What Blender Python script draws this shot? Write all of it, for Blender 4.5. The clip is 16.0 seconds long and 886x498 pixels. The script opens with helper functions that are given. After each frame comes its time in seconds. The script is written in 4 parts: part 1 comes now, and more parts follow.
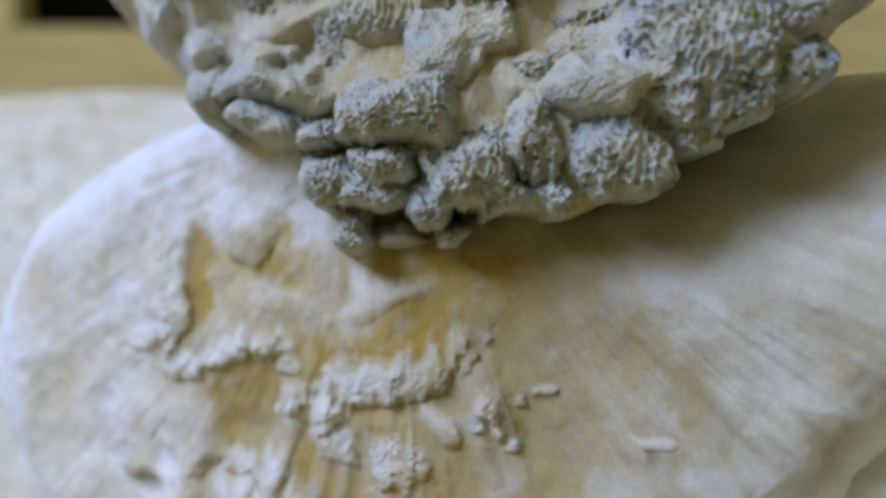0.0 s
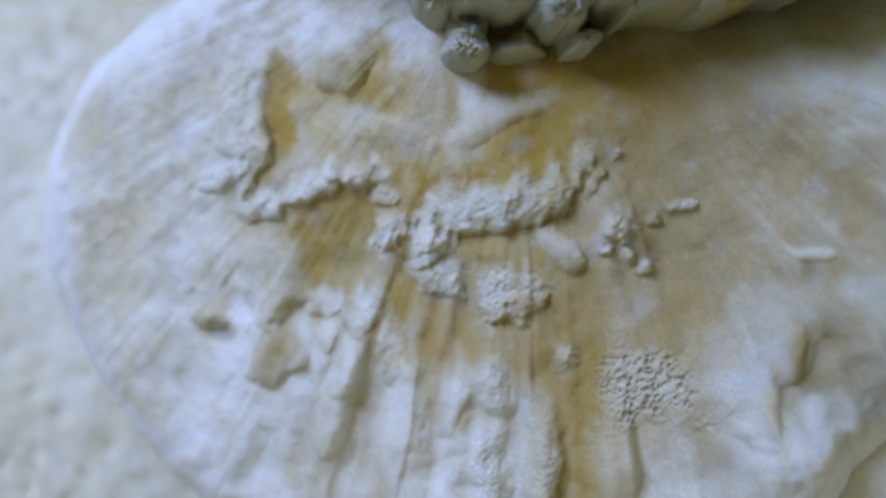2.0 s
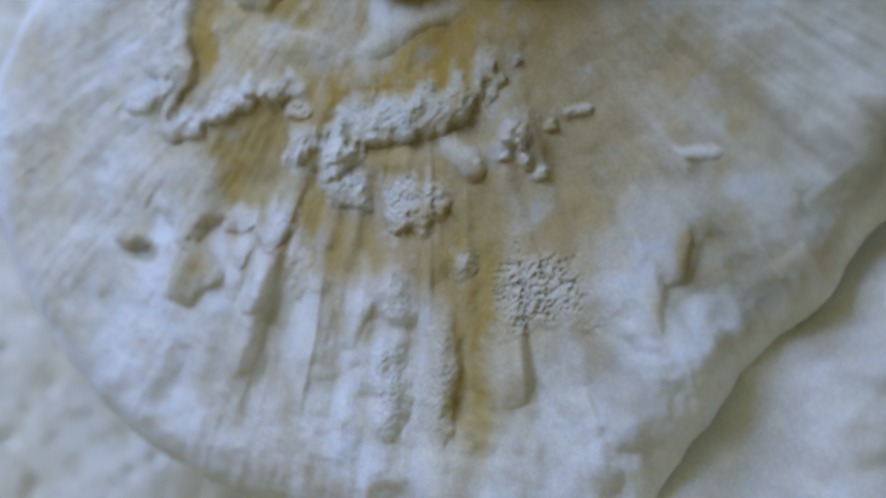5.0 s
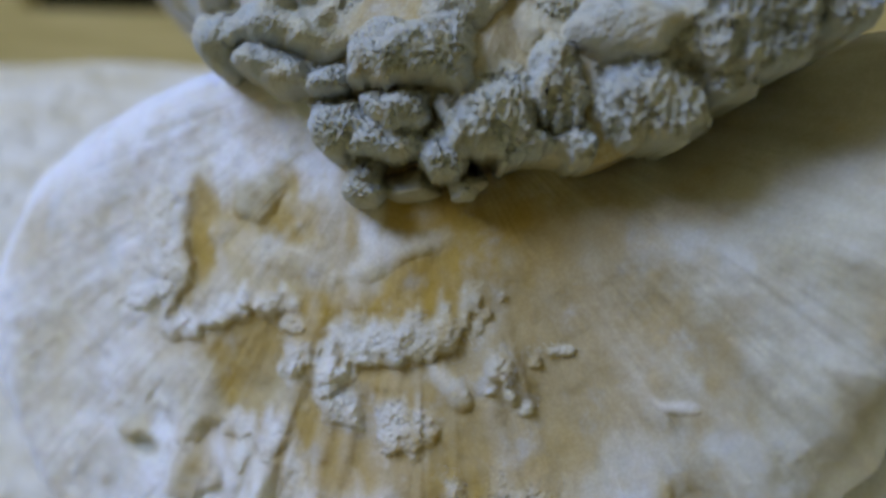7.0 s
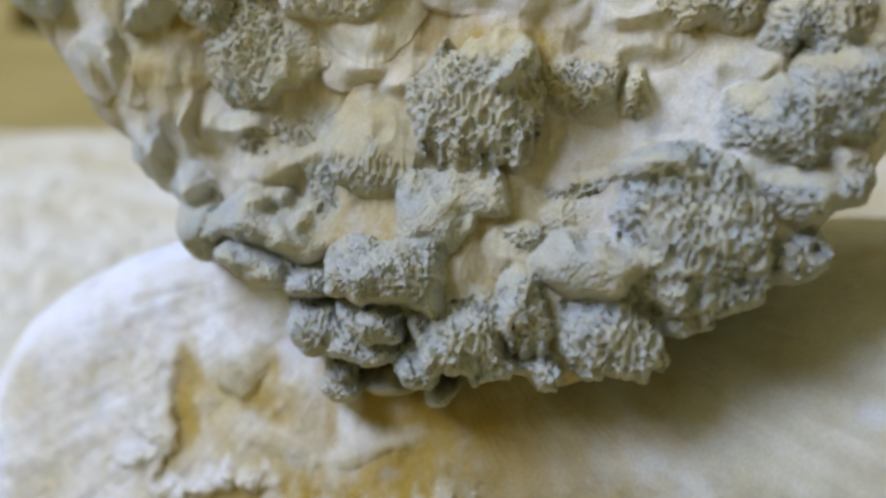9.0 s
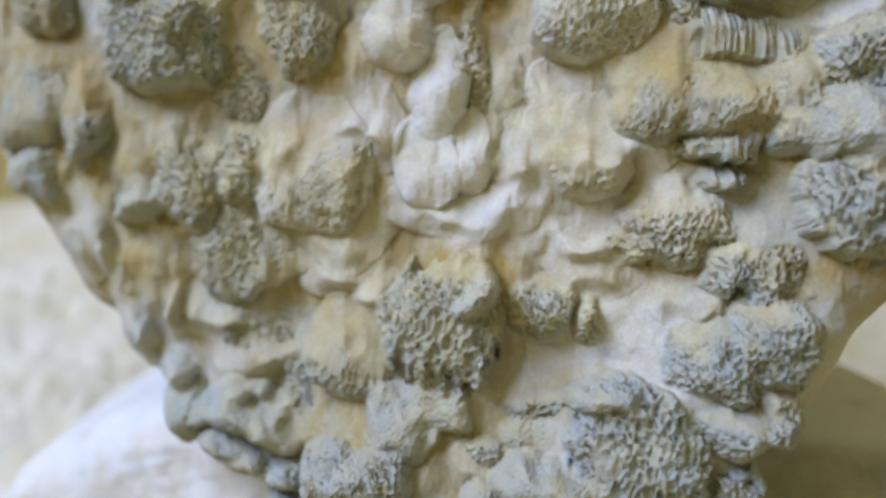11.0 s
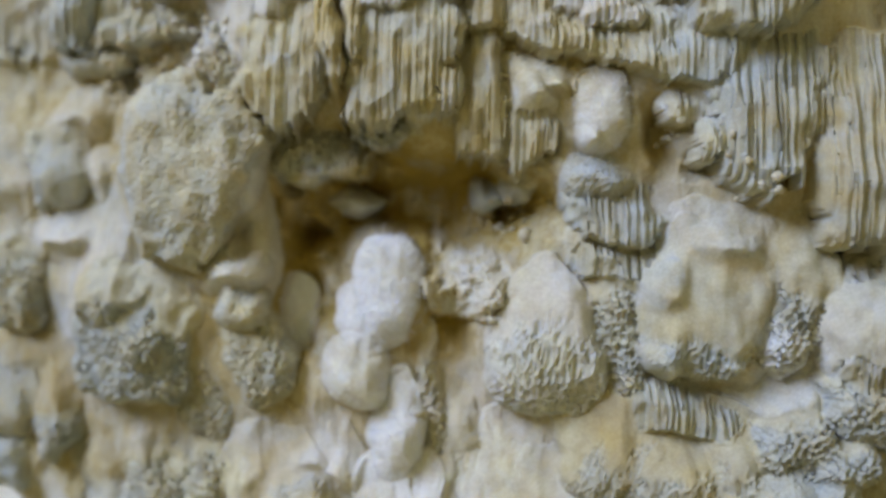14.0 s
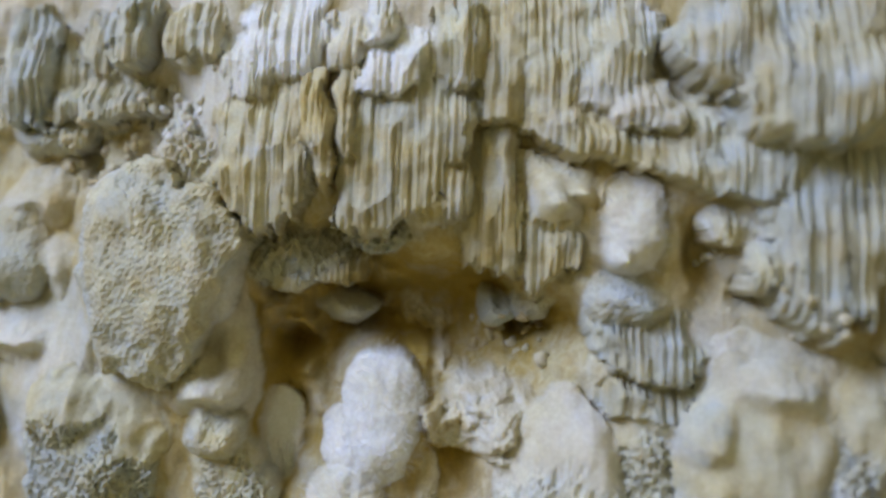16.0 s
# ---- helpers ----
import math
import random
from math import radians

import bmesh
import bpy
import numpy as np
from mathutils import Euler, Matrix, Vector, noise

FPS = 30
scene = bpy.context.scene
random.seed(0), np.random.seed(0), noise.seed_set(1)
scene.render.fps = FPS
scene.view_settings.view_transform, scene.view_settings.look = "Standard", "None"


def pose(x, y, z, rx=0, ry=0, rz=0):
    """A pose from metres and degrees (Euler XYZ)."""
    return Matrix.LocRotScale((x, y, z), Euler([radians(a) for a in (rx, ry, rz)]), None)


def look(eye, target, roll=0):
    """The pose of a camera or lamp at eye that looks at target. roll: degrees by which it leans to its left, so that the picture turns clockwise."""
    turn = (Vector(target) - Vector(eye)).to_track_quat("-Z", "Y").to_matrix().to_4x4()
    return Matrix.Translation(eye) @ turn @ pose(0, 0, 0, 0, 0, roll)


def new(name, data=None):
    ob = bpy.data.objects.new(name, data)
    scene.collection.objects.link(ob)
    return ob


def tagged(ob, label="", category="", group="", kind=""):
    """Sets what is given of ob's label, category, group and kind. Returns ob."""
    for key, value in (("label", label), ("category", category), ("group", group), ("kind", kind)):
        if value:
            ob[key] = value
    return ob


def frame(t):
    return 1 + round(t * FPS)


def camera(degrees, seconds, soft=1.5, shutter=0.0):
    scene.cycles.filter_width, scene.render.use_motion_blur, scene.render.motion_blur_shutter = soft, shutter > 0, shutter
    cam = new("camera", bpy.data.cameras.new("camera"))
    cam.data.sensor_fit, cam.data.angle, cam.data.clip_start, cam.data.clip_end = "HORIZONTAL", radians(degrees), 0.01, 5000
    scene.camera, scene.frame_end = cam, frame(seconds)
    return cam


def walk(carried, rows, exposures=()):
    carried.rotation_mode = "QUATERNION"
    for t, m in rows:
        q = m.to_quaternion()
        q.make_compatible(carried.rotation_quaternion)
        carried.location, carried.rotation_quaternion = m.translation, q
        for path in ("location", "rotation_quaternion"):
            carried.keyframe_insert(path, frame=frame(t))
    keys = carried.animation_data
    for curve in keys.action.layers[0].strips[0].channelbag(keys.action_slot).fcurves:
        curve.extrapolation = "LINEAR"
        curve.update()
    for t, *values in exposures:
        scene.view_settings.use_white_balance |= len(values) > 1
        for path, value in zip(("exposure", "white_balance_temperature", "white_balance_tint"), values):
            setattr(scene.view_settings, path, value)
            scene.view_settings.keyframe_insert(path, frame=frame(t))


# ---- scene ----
cam = camera(41.9, 16.0, soft=3.1)
METRES, EYE, TILT, LEAN, TURN = 0.24, 0.46, 0.0, 0.0, 0.0
ROWS = [
    (0.0, 0.0, 0.0, 0.0, -0.0, 0.0, -0.0),
    (0.5, -0.0393, 0.027, -0.0091, -0.8, -1.43, 0.32),
    (1.0, -0.0492, 0.0367, -0.0402, -1.54, -0.94, -0.45),
    (1.5, -0.0642, 0.0383, -0.0549, -1.88, -1.47, -0.5),
    (2.0, -0.079, 0.042, -0.0763, -2.16, -1.53, -0.83),
    (2.5, -0.067, 0.0477, -0.1024, -1.96, -1.13, -0.86),
    (3.0, -0.0727, 0.0481, -0.123, -2.02, -1.11, -1.35),
    (3.5, -0.0761, 0.0437, -0.1275, -2.41, -1.38, -1.08),
    (6.0, 0.0145, 0.0359, -0.1301, 0.28, -0.11, -2.38),
    (6.5, 0.0143, 0.0325, -0.0662, 0.04, -0.23, -1.58),
    (7.0, -0.0048, 0.0275, -0.0231, 0.17, 0.01, -1.37),
    (7.5, -0.0148, 0.0089, 0.0095, -0.11, 0.16, -1.45),
    (8.0, -0.001, 0.0073, 0.0337, -0.06, 0.25, -1.46),
    (8.5, 0.0134, -0.0023, 0.0558, -0.2, 0.12, -1.38),
    (9.0, 0.0024, 0.004, 0.0842, -0.19, -0.6, -1.24),
    (11.5, 0.0172, -0.0565, 0.2264, -0.45, -0.97, -1.48),
    (12.0, 0.0175, -0.0742, 0.2597, -0.72, -0.87, -1.57),
    (12.5, 0.0265, -0.0807, 0.2945, -0.48, -1.11, -1.12),
    (13.0, 0.0172, -0.0977, 0.3319, -0.62, -0.74, -1.24),
    (13.5, 0.0324, -0.0843, 0.3617, -0.58, -0.36, -0.98),
    (14.0, 0.0318, -0.0549, 0.3721, -0.55, -0.61, -1.2),
    (14.5, 0.0447, -0.036, 0.3925, -0.18, -1.47, -0.75),
    (15.0, 0.0385, -0.01, 0.4067, -0.64, -1.1, -1.56),
    (15.5, 0.038, 0.0137, 0.4146, -0.58, -0.95, -1.88),
    (16.0, 0.0282, 0.0274, 0.4312, -0.64, -0.89, -1.86),
]
walk(cam, [(t, pose(0, 0, EYE, TILT, LEAN, TURN) @ pose(METRES * x, METRES * y, METRES * z, 90 + pitch, roll, yaw)) for t, x, y, z, yaw, pitch, roll in ROWS],
     exposures=[(0.0, -0.2, 5700, 24), (1.5, -0.3, 5450, 24), (3.5, -0.45, 5250, 23), (6.0, -0.56, 5250, 24), (7.5, -0.36, 5750, 23), (9.0, -0.06, 6150, 22), (11.5, -0.04, 6100, 22), (13.0, -0.14, 6100, 22), (16.0, -0.08, 5900, 23)])
cam.data.dof.use_dof, cam.data.dof.focus_distance, cam.data.dof.aperture_fstop = True, 0.131, 14.0

# ---- world and light ----
# an unseen closed shed, added to shape the light: cool daylight through one window in its left wall, warm bounce from
# the boards
world = bpy.data.worlds.new("sky")
scene.world = world
world.use_nodes = True
wn = world.node_tree
sky = wn.nodes.new("ShaderNodeTexSky")
sky.sky_type, sky.sun_disc = "NISHITA", False
sky.sun_elevation, sky.sun_rotation = radians(40), radians(120)
wn.nodes["Background"].inputs["Strength"].default_value = 0.10
wn.links.new(sky.outputs["Color"], wn.nodes["Background"].inputs["Color"])
ADDED_ROOM = (-1.30, 1.30, -1.60, 0.86, 2.30)          # left, right, back, front wall, height
ADDED_WINDOW = (-1.30, 0.00, 1.20, 2.28)               # y from, y to, sill, head
daylight = new("added_window_daylight", bpy.data.lights.new("added_window_daylight", "AREA"))
daylight.data.shape, daylight.data.size, daylight.data.size_y = "RECTANGLE", ADDED_WINDOW[1] - ADDED_WINDOW[0], ADDED_WINDOW[3] - ADDED_WINDOW[2]
daylight.data.energy, daylight.data.color = 66.0, (0.645, 0.77, 1.0)
daylight.matrix_world = look((ADDED_ROOM[0] + 0.02, (ADDED_WINDOW[0] + ADDED_WINDOW[1]) / 2, (ADDED_WINDOW[2] + ADDED_WINDOW[3]) / 2), (1.0, (ADDED_WINDOW[0] + ADDED_WINDOW[1]) / 2, (ADDED_WINDOW[2] + ADDED_WINDOW[3]) / 2))


# ---- noise in numpy ----
def hashed(ix, iy, iz, seed):
    h = ix.astype(np.uint32) * np.uint32(374761393) + iy.astype(np.uint32) * np.uint32(668265263) + iz.astype(np.uint32) * np.uint32(2147483647)
    h = h + np.uint32(seed * 40503 + 977)
    h = (h ^ (h >> np.uint32(13))) * np.uint32(1274126177)
    h = (h ^ (h >> np.uint32(15))) * np.uint32(2246822519)
    return h ^ (h >> np.uint32(16))


def unit(h):
    return (h & np.uint32(0xFFFF)).astype(np.float32) / 65535.0


def value_noise(p, seed=0):
    """Smooth noise from -1 to 1 at the rows of p."""
    i = np.floor(p)
    f = (p - i).astype(np.float32)
    i = i.astype(np.int64)
    f = f * f * (3 - 2 * f)
    total = np.zeros(len(p), np.float32)
    for dx in (0, 1):
        for dy in (0, 1):
            for dz in (0, 1):
                w = (f[:, 0] if dx else 1 - f[:, 0]) * (f[:, 1] if dy else 1 - f[:, 1]) * (f[:, 2] if dz else 1 - f[:, 2])
                total += w * unit(hashed(i[:, 0] + dx, i[:, 1] + dy, i[:, 2] + dz, seed))
    return total * 2 - 1


def fbm(p, octaves=3, seed=0):
    total, gain = np.zeros(len(p), np.float32), 1.0
    for k in range(octaves):
        total += gain * value_noise(p * 2.03 ** k + 17.3 * k, seed + k)
        gain *= 0.5
    return total / (2 - 2 * gain)


def cells(p, seed=0):
    """Distances to the two nearest cell points, and a random number of the nearest cell."""
    i = np.floor(p).astype(np.int64)
    f = (p - i).astype(np.float32)
    one = np.full(len(p), 9.0, np.float32)
    two, which = one.copy(), np.zeros(len(p), np.float32)
    for dx in (-1, 0, 1):
        for dy in (-1, 0, 1):
            for dz in (-1, 0, 1):
                h = hashed(i[:, 0] + dx, i[:, 1] + dy, i[:, 2] + dz, seed)
                a = (h & np.uint32(1023)).astype(np.float32) / 1023
                b = ((h >> np.uint32(10)) & np.uint32(1023)).astype(np.float32) / 1023
                c = ((h >> np.uint32(20)) & np.uint32(1023)).astype(np.float32) / 1023
                d = (dx + a - f[:, 0]) ** 2 + (dy + b - f[:, 1]) ** 2 + (dz + c - f[:, 2]) ** 2
                near = d < one
                two = np.where(near, one, np.minimum(two, d))
                which = np.where(near, (a * 7 + b * 3) % 1.0, which)
                one = np.where(near, d, one)
    return np.sqrt(one), np.sqrt(two), which


def smooth(a, b, v):
    t = np.clip((v - a) / (b - a), 0, 1)
    return t * t * (3 - 2 * t)


# ---- materials ----
def node(tree, kind, **sockets):
    n = tree.nodes.new(kind)
    for key, v in sockets.items():
        n.inputs[key.replace("_", " ")].default_value = v
    return n


def mixed(tree, factor, a, b, mode="MIX"):
    n = tree.nodes.new("ShaderNodeMix")
    n.data_type, n.blend_type = "RGBA", mode
    for socket, v in ((n.inputs["Factor"], factor), (n.inputs["A"], a), (n.inputs["B"], b)):
        if isinstance(v, bpy.types.NodeSocket):
            tree.links.new(v, socket)
        else:
            socket.default_value = v
    return n.outputs["Result"]


def noise_node(tree, scale, detail=4.0, rough=0.6, stretch=None):
    n = node(tree, "ShaderNodeTexNoise", Scale=scale, Detail=detail, Roughness=rough)
    co = tree.nodes.new("ShaderNodeTexCoord").outputs["Object"]
    if stretch:
        m = node(tree, "ShaderNodeMapping")
        m.inputs["Scale"].default_value = stretch
        tree.links.new(co, m.inputs["Vector"])
        co = m.outputs["Vector"]
    tree.links.new(co, n.inputs["Vector"])
    return n.outputs["Fac"]


def ramp(tree, value, lo, hi):
    n = node(tree, "ShaderNodeMapRange", From_Min=lo, From_Max=hi)
    n.interpolation_type = "SMOOTHSTEP"
    tree.links.new(value, n.inputs["Value"])
    return n.outputs["Result"]


def begin(name, roughness):
    m = bpy.data.materials.new(name)
    m.use_nodes = True
    shader = m.node_tree.nodes["Principled BSDF"]
    shader.inputs["Roughness"].default_value = roughness
    shader.inputs["Specular IOR Level"].default_value = 0.25
    return m, m.node_tree, shader


def relief(tree, shader, height, strength, distance):
    b = node(tree, "ShaderNodeBump", Strength=strength, Distance=distance)
    tree.links.new(height, b.inputs["Height"])
    tree.links.new(b.outputs["Normal"], shader.inputs["Normal"])


CREAM, OCHRE, GREY, WHITE = (0.62, 0.585, 0.38, 1), (0.385, 0.272, 0.05, 1), (0.375, 0.41, 0.40, 1), (0.76, 0.79, 0.84, 1)


def fungus_material():
    """Fungus flesh: cream, stained ochre, greyed where the pores are, white where mycelium lies on it; ochre and grey
    also carry some painted shade.
    """
    m, tree, shader = begin("fungus_flesh", 0.88)
    attr = {}
    for key in ("ochre", "grey", "white"):
        a = tree.nodes.new("ShaderNodeAttribute")
        a.attribute_name = key
        attr[key] = a.outputs["Fac"]
    fine, mid, broad = noise_node(tree, 2600, 5), noise_node(tree, 420, 4), noise_node(tree, 90, 3)
    c = mixed(tree, ramp(tree, mid, 0.35, 0.7), CREAM, (0.48, 0.42, 0.25, 1))
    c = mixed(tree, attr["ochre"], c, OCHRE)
    c = mixed(tree, attr["grey"], c, GREY)
    c = mixed(tree, attr["white"], c, WHITE)
    c = mixed(tree, ramp(tree, broad, 0.5, 0.75), c, mixed(tree, 0.35, c, OCHRE))
    # random bluish patches: the daylight's cool cast painted into the colour
    cool_tint = noise_node(tree, 150, 4, 0.6)
    c = mixed(tree, ramp(tree, cool_tint, 0.52, 0.78), c, mixed(tree, 0.35, c, (0.50, 0.58, 0.70, 1)))
    c = mixed(tree, ramp(tree, fine, 0.42, 0.62), mixed(tree, 1.0, c, (0.90, 0.89, 0.87, 1), "MULTIPLY"), c)
    tree.links.new(c, shader.inputs["Base Color"])
    relief(tree, shader, noise_node(tree, 1800, 4, 0.6), 0.07, 0.0004)
    shader.inputs["Subsurface Weight"].default_value = 0.25
    shader.inputs["Subsurface Radius"].default_value = (1.0, 0.75, 0.4)
    shader.inputs["Subsurface Scale"].default_value = 0.0014
    return m


def log_material():
    m, tree, shader = begin("mycelium_covered_wood", 0.9)
    c = mixed(tree, ramp(tree, noise_node(tree, 45, 5, 0.65), 0.4, 0.68), (0.76, 0.76, 0.71, 1), (0.66, 0.62, 0.46, 1))
    c = mixed(tree, ramp(tree, noise_node(tree, 300, 4), 0.5, 0.72), c, (0.62, 0.59, 0.48, 1))
    tree.links.new(c, shader.inputs["Base Color"])
    relief(tree, shader, noise_node(tree, 900, 6, 0.7), 0.5, 0.001)
    return m


def wall_material():
    m, tree, shader = begin("tan_boards", 0.8)
    grain = noise_node(tree, 12, 6, 0.6, (1, 1, 9))
    c = mixed(tree, ramp(tree, grain, 0.35, 0.65), (0.58, 0.49, 0.21, 1), (0.46, 0.38, 0.14, 1))
    tree.links.new(c, shader.inputs["Base Color"])
    relief(tree, shader, grain, 0.3, 0.004)
    return m


def ground_material():
    m, tree, shader = begin("pale_gravel", 0.95)
    c = mixed(tree, ramp(tree, noise_node(tree, 6, 6, 0.65), 0.35, 0.65), (0.36, 0.36, 0.35, 1), (0.48, 0.48, 0.47, 1))
    tree.links.new(c, shader.inputs["Base Color"])
    relief(tree, shader, noise_node(tree, 60, 6), 0.5, 0.01)
    return m


FLESH, LOG, BOARDS, EARTH = fungus_material(), log_material(), wall_material(), ground_material()
DARK = begin("near_black_backing", 0.7)
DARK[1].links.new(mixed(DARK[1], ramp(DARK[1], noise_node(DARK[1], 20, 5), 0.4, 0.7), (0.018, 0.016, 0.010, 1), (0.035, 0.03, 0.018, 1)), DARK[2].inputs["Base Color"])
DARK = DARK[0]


# ---- meshes ----
def grid_mesh(name, pts, shape, keep=None, attributes=None, flip=False):
    """A mesh from a grid of points (rows x columns); keep: which points stay."""
    n, m = shape
    idx = np.arange(n * m).reshape(n, m)
    quads = np.stack([idx[:-1, :-1], idx[:-1, 1:], idx[1:, 1:], idx[1:, :-1]], -1).reshape(-1, 4)
    if flip:
        quads = quads[:, ::-1]
    attributes = attributes or {}
    if keep is not None:
        quads = quads[keep[quads].all(1)]
        used = np.unique(quads)
        remap = np.zeros(n * m, np.int64)
        remap[used] = np.arange(len(used))
        quads, pts = remap[quads], pts[used]
        attributes = {k: v[used] for k, v in attributes.items()}
    return raw_mesh(name, pts, quads, attributes)


def raw_mesh(name, pts, quads, attributes):
    me = bpy.data.meshes.new(name)
    me.vertices.add(len(pts))
    me.vertices.foreach_set("co", np.ascontiguousarray(pts, np.float32).ravel())
    me.loops.add(quads.size)
    me.loops.foreach_set("vertex_index", np.ascontiguousarray(quads, np.int32).ravel())
    me.polygons.add(len(quads))
    me.polygons.foreach_set("loop_start", np.arange(0, quads.size, 4, dtype=np.int32))
    me.polygons.foreach_set("use_smooth", np.ones(len(quads), bool))
    for k, v in attributes.items():
        me.attributes.new(k, "FLOAT", "POINT").data.foreach_set("value", np.ascontiguousarray(v, np.float32))
    me.update(calc_edges=True)
    me.validate()
    return me


def normals(pts, shape):
    g = pts.reshape(*shape, 3)
    n = np.cross(np.gradient(g, axis=1), np.gradient(g, axis=0)).reshape(-1, 3)
    return n / (np.linalg.norm(n, axis=1, keepdims=True) + 1e-12)


def mesh_part(name, me, material, parent=None, label=""):
    ob = new(name, me)
    me.materials.append(material)
    ob.parent = parent
    return tagged(ob, label)


# pore width, stretch along the hanging tubes, depth, uneven ends, height above which the skin is closed, tints
KINDS = {
    "P": ("pore_lobe", 0.00074, 1.6, 0.00062, 0.0003, 0.45, 0.50, 0.14, 0.0, 0.45),
    "T": ("toothed_lobe", 0.00092, 2.1, 0.00062, 0.0006, 0.70, 0.55, 0.12, 0.0, 0.35),
    "G": ("fuzzy_lobe", 0.00060, 1.2, 0.00020, 0.0001, 9.0, 0.50, 0.12, 0.0, 0.55),
    "S": ("smooth_lobe", 0.00070, 4.0, 0.00042, 0.0002, -0.25, 0.45, 0.48, 0.0, 0.95),
    "C": ("tube_curtain", 0.00056, 60.0, 0.00046, 0.0005, 0.95, 0.34, 0.40, 0.0, 0.9),
    "W": ("white_tuft", 0.00050, 1.0, 0.00004, 0.0001, 9.0, 0.0, 0.0, 0.85, 0.5),
    "O": ("ochre_fold", 0.00060, 2.0, 0.00002, 0.0000, 9.0, 0.0, 0.75, 0.0, 0.85),
    "M": ("cream_lobe", 0.00060, 3.0, 0.00004, 0.0001, 9.0, 0.08, 0.22, 0.20, 0.95),
}
LOBES = []


def lobe(kind, x, z, rx, rz, proud, roll=0.0, taper=0.0, box=2.4, drape=None, crown=None, ochre=None, grey=None, white=None, thick=None, blend=None):
    """Notes one lobe of the upper bracket: its middle, half width and height, and how far it stands proud. drape: 0 a knob, 1 a tongue that flows out of the flesh above it."""
    name, pore, stretch, depth, uneven, k_crown, k_grey, k_ochre, k_white, k_drape = KINDS[kind]
    pick = lambda a, b: b if a is None else a
    LOBES.append((kind, x, z, rx, rz, proud, roll, taper, box, pick(drape, k_drape), pick(crown, k_crown), pick(ochre, k_ochre), pick(grey, k_grey), pick(white, k_white), thick or 0.0, blend or (0.0012 if kind in "PTC" else 0.0042 if kind in "WMO" else 0.0022)))


def upper_field(X, Z, F, tint, owner, crown_of, up_of):
    """Lets every lobe grow out of the field F (metres in front of the bracket's mean face)."""
    p = np.stack([X, X * 0, Z], 1)
    warp_x, warp_z = fbm(p / 0.0075, 3, 101), fbm(p / 0.0075, 3, 102)
    fine_x, fine_z = fbm(p / 0.0024, 2, 105), fbm(p / 0.0024, 2, 106)
    small = fbm(p / 0.0022, 3, 103)
    teeth = value_noise(np.stack([X / 0.00062, X * 0, Z / 0.012], 1), 104)
    mean = [np.abs(X - item[1]) + np.abs(Z - item[2]) for item in LOBES]
    ground = [float(np.mean(F[near < 0.004])) if (near < 0.004).any() else 0.0 for near in mean]
    for i, (kind, x, z, rx, rz, proud, roll, taper, boxy, drape, crown, ochre, grey, white, thick, k) in enumerate(LOBES):
        reach = 1.7 * max(rx, rz) + 0.004
        w = np.nonzero((np.abs(X - x) < reach) & (np.abs(Z - z) < reach))[0]
        a = radians(roll)
        bent = 0.0012 if kind == "W" else 0.0024 if kind == "C" else 0.0024
        crisp = 0.0009 if kind in "PTCG" else 0.0004
        dx = X[w] - x + bent * warp_x[w] + crisp * fine_x[w]
        dz = Z[w] - z + bent * warp_z[w] + crisp * fine_z[w]
        v = (-dx * math.sin(a) + dz * math.cos(a)) / rz
        u = (dx * math.cos(a) + dz * math.sin(a)) / (rx * np.clip(1 - taper * v, 0.3, 1.7))
        ragged = (0.13 if kind in "PTCG" else 0.05) * small[w] + ((0.13 * teeth[w] + 0.12 * small[w]) * smooth(0.2, -0.6, v) if kind in "CT" else 0)
        e = (np.abs(u) ** boxy + np.abs(v) ** boxy) ** (1 / boxy) + ragged
        dome = np.clip(1 - e * e, 0, 1) ** np.where(v > 0, 0.5 + 0.45 * smooth(0.0, 0.5, v), 0.5)
        # tongue: rises from the flesh above, blunt below
        side = np.clip(1 - np.abs(u) ** (4.0 if kind == "C" else 2.6), 0, 1) ** 0.7
        blunt = 0.80 if kind == "C" else 0.35
        foot = np.clip(1 - np.clip((-v - blunt) / (1 - blunt) + ragged, 0, 1) ** 2.5, 0, 1) ** 0.5
        if kind in "MO":
            # soft fold with no hard edge
            side = np.clip(1 - u * u, 0, 1)
            foot = 1 - smooth(0.25, 1.05, -v + ragged)
        tongue = side * foot * smooth(1.1, -0.4, v)
        shape = dome * (1 - drape) + tongue * drape
        height = thick or min(max(proud - ground[i] + 0.0006, 0.0020), 0.0055 if kind == "C" else 0.0085) + (0.0018 if kind in "MO" else 0.0)
        level = proud - height * (1 - shape) - np.clip(e - 1, 0, 3) * 0.30
        old = F[w]
        h = np.clip(0.5 + 0.5 * (level - old) / k, 0, 1)
        F[w] = old * (1 - h) + level * h + k * h * (1 - h)
        took = w[level > old]
        owner[took] = i
        crown_of[took] = crown
        up_of[w] = np.where(level > old, v, up_of[w])
        stain = fbm(p[w] / 0.006, 3, 77)
        edge = smooth(0.5, 1.0, e) * 0.12
        top = smooth(-0.5, 0.7, v)
        for key, value in (("ochre", (ochre + 0.5 * stain + (0.2 * top if kind == "S" else 0)) * (ochre > 0)), ("grey", (grey + 0.4 * small[w]) * (grey > 0)), ("white", (white + 0.4 * stain + edge) * (white > 0))):
            tint[key][w] = tint[key][w] * (1 - h) + np.clip(value, 0, 1) * h


SURFACE, SHELF = {}, {}


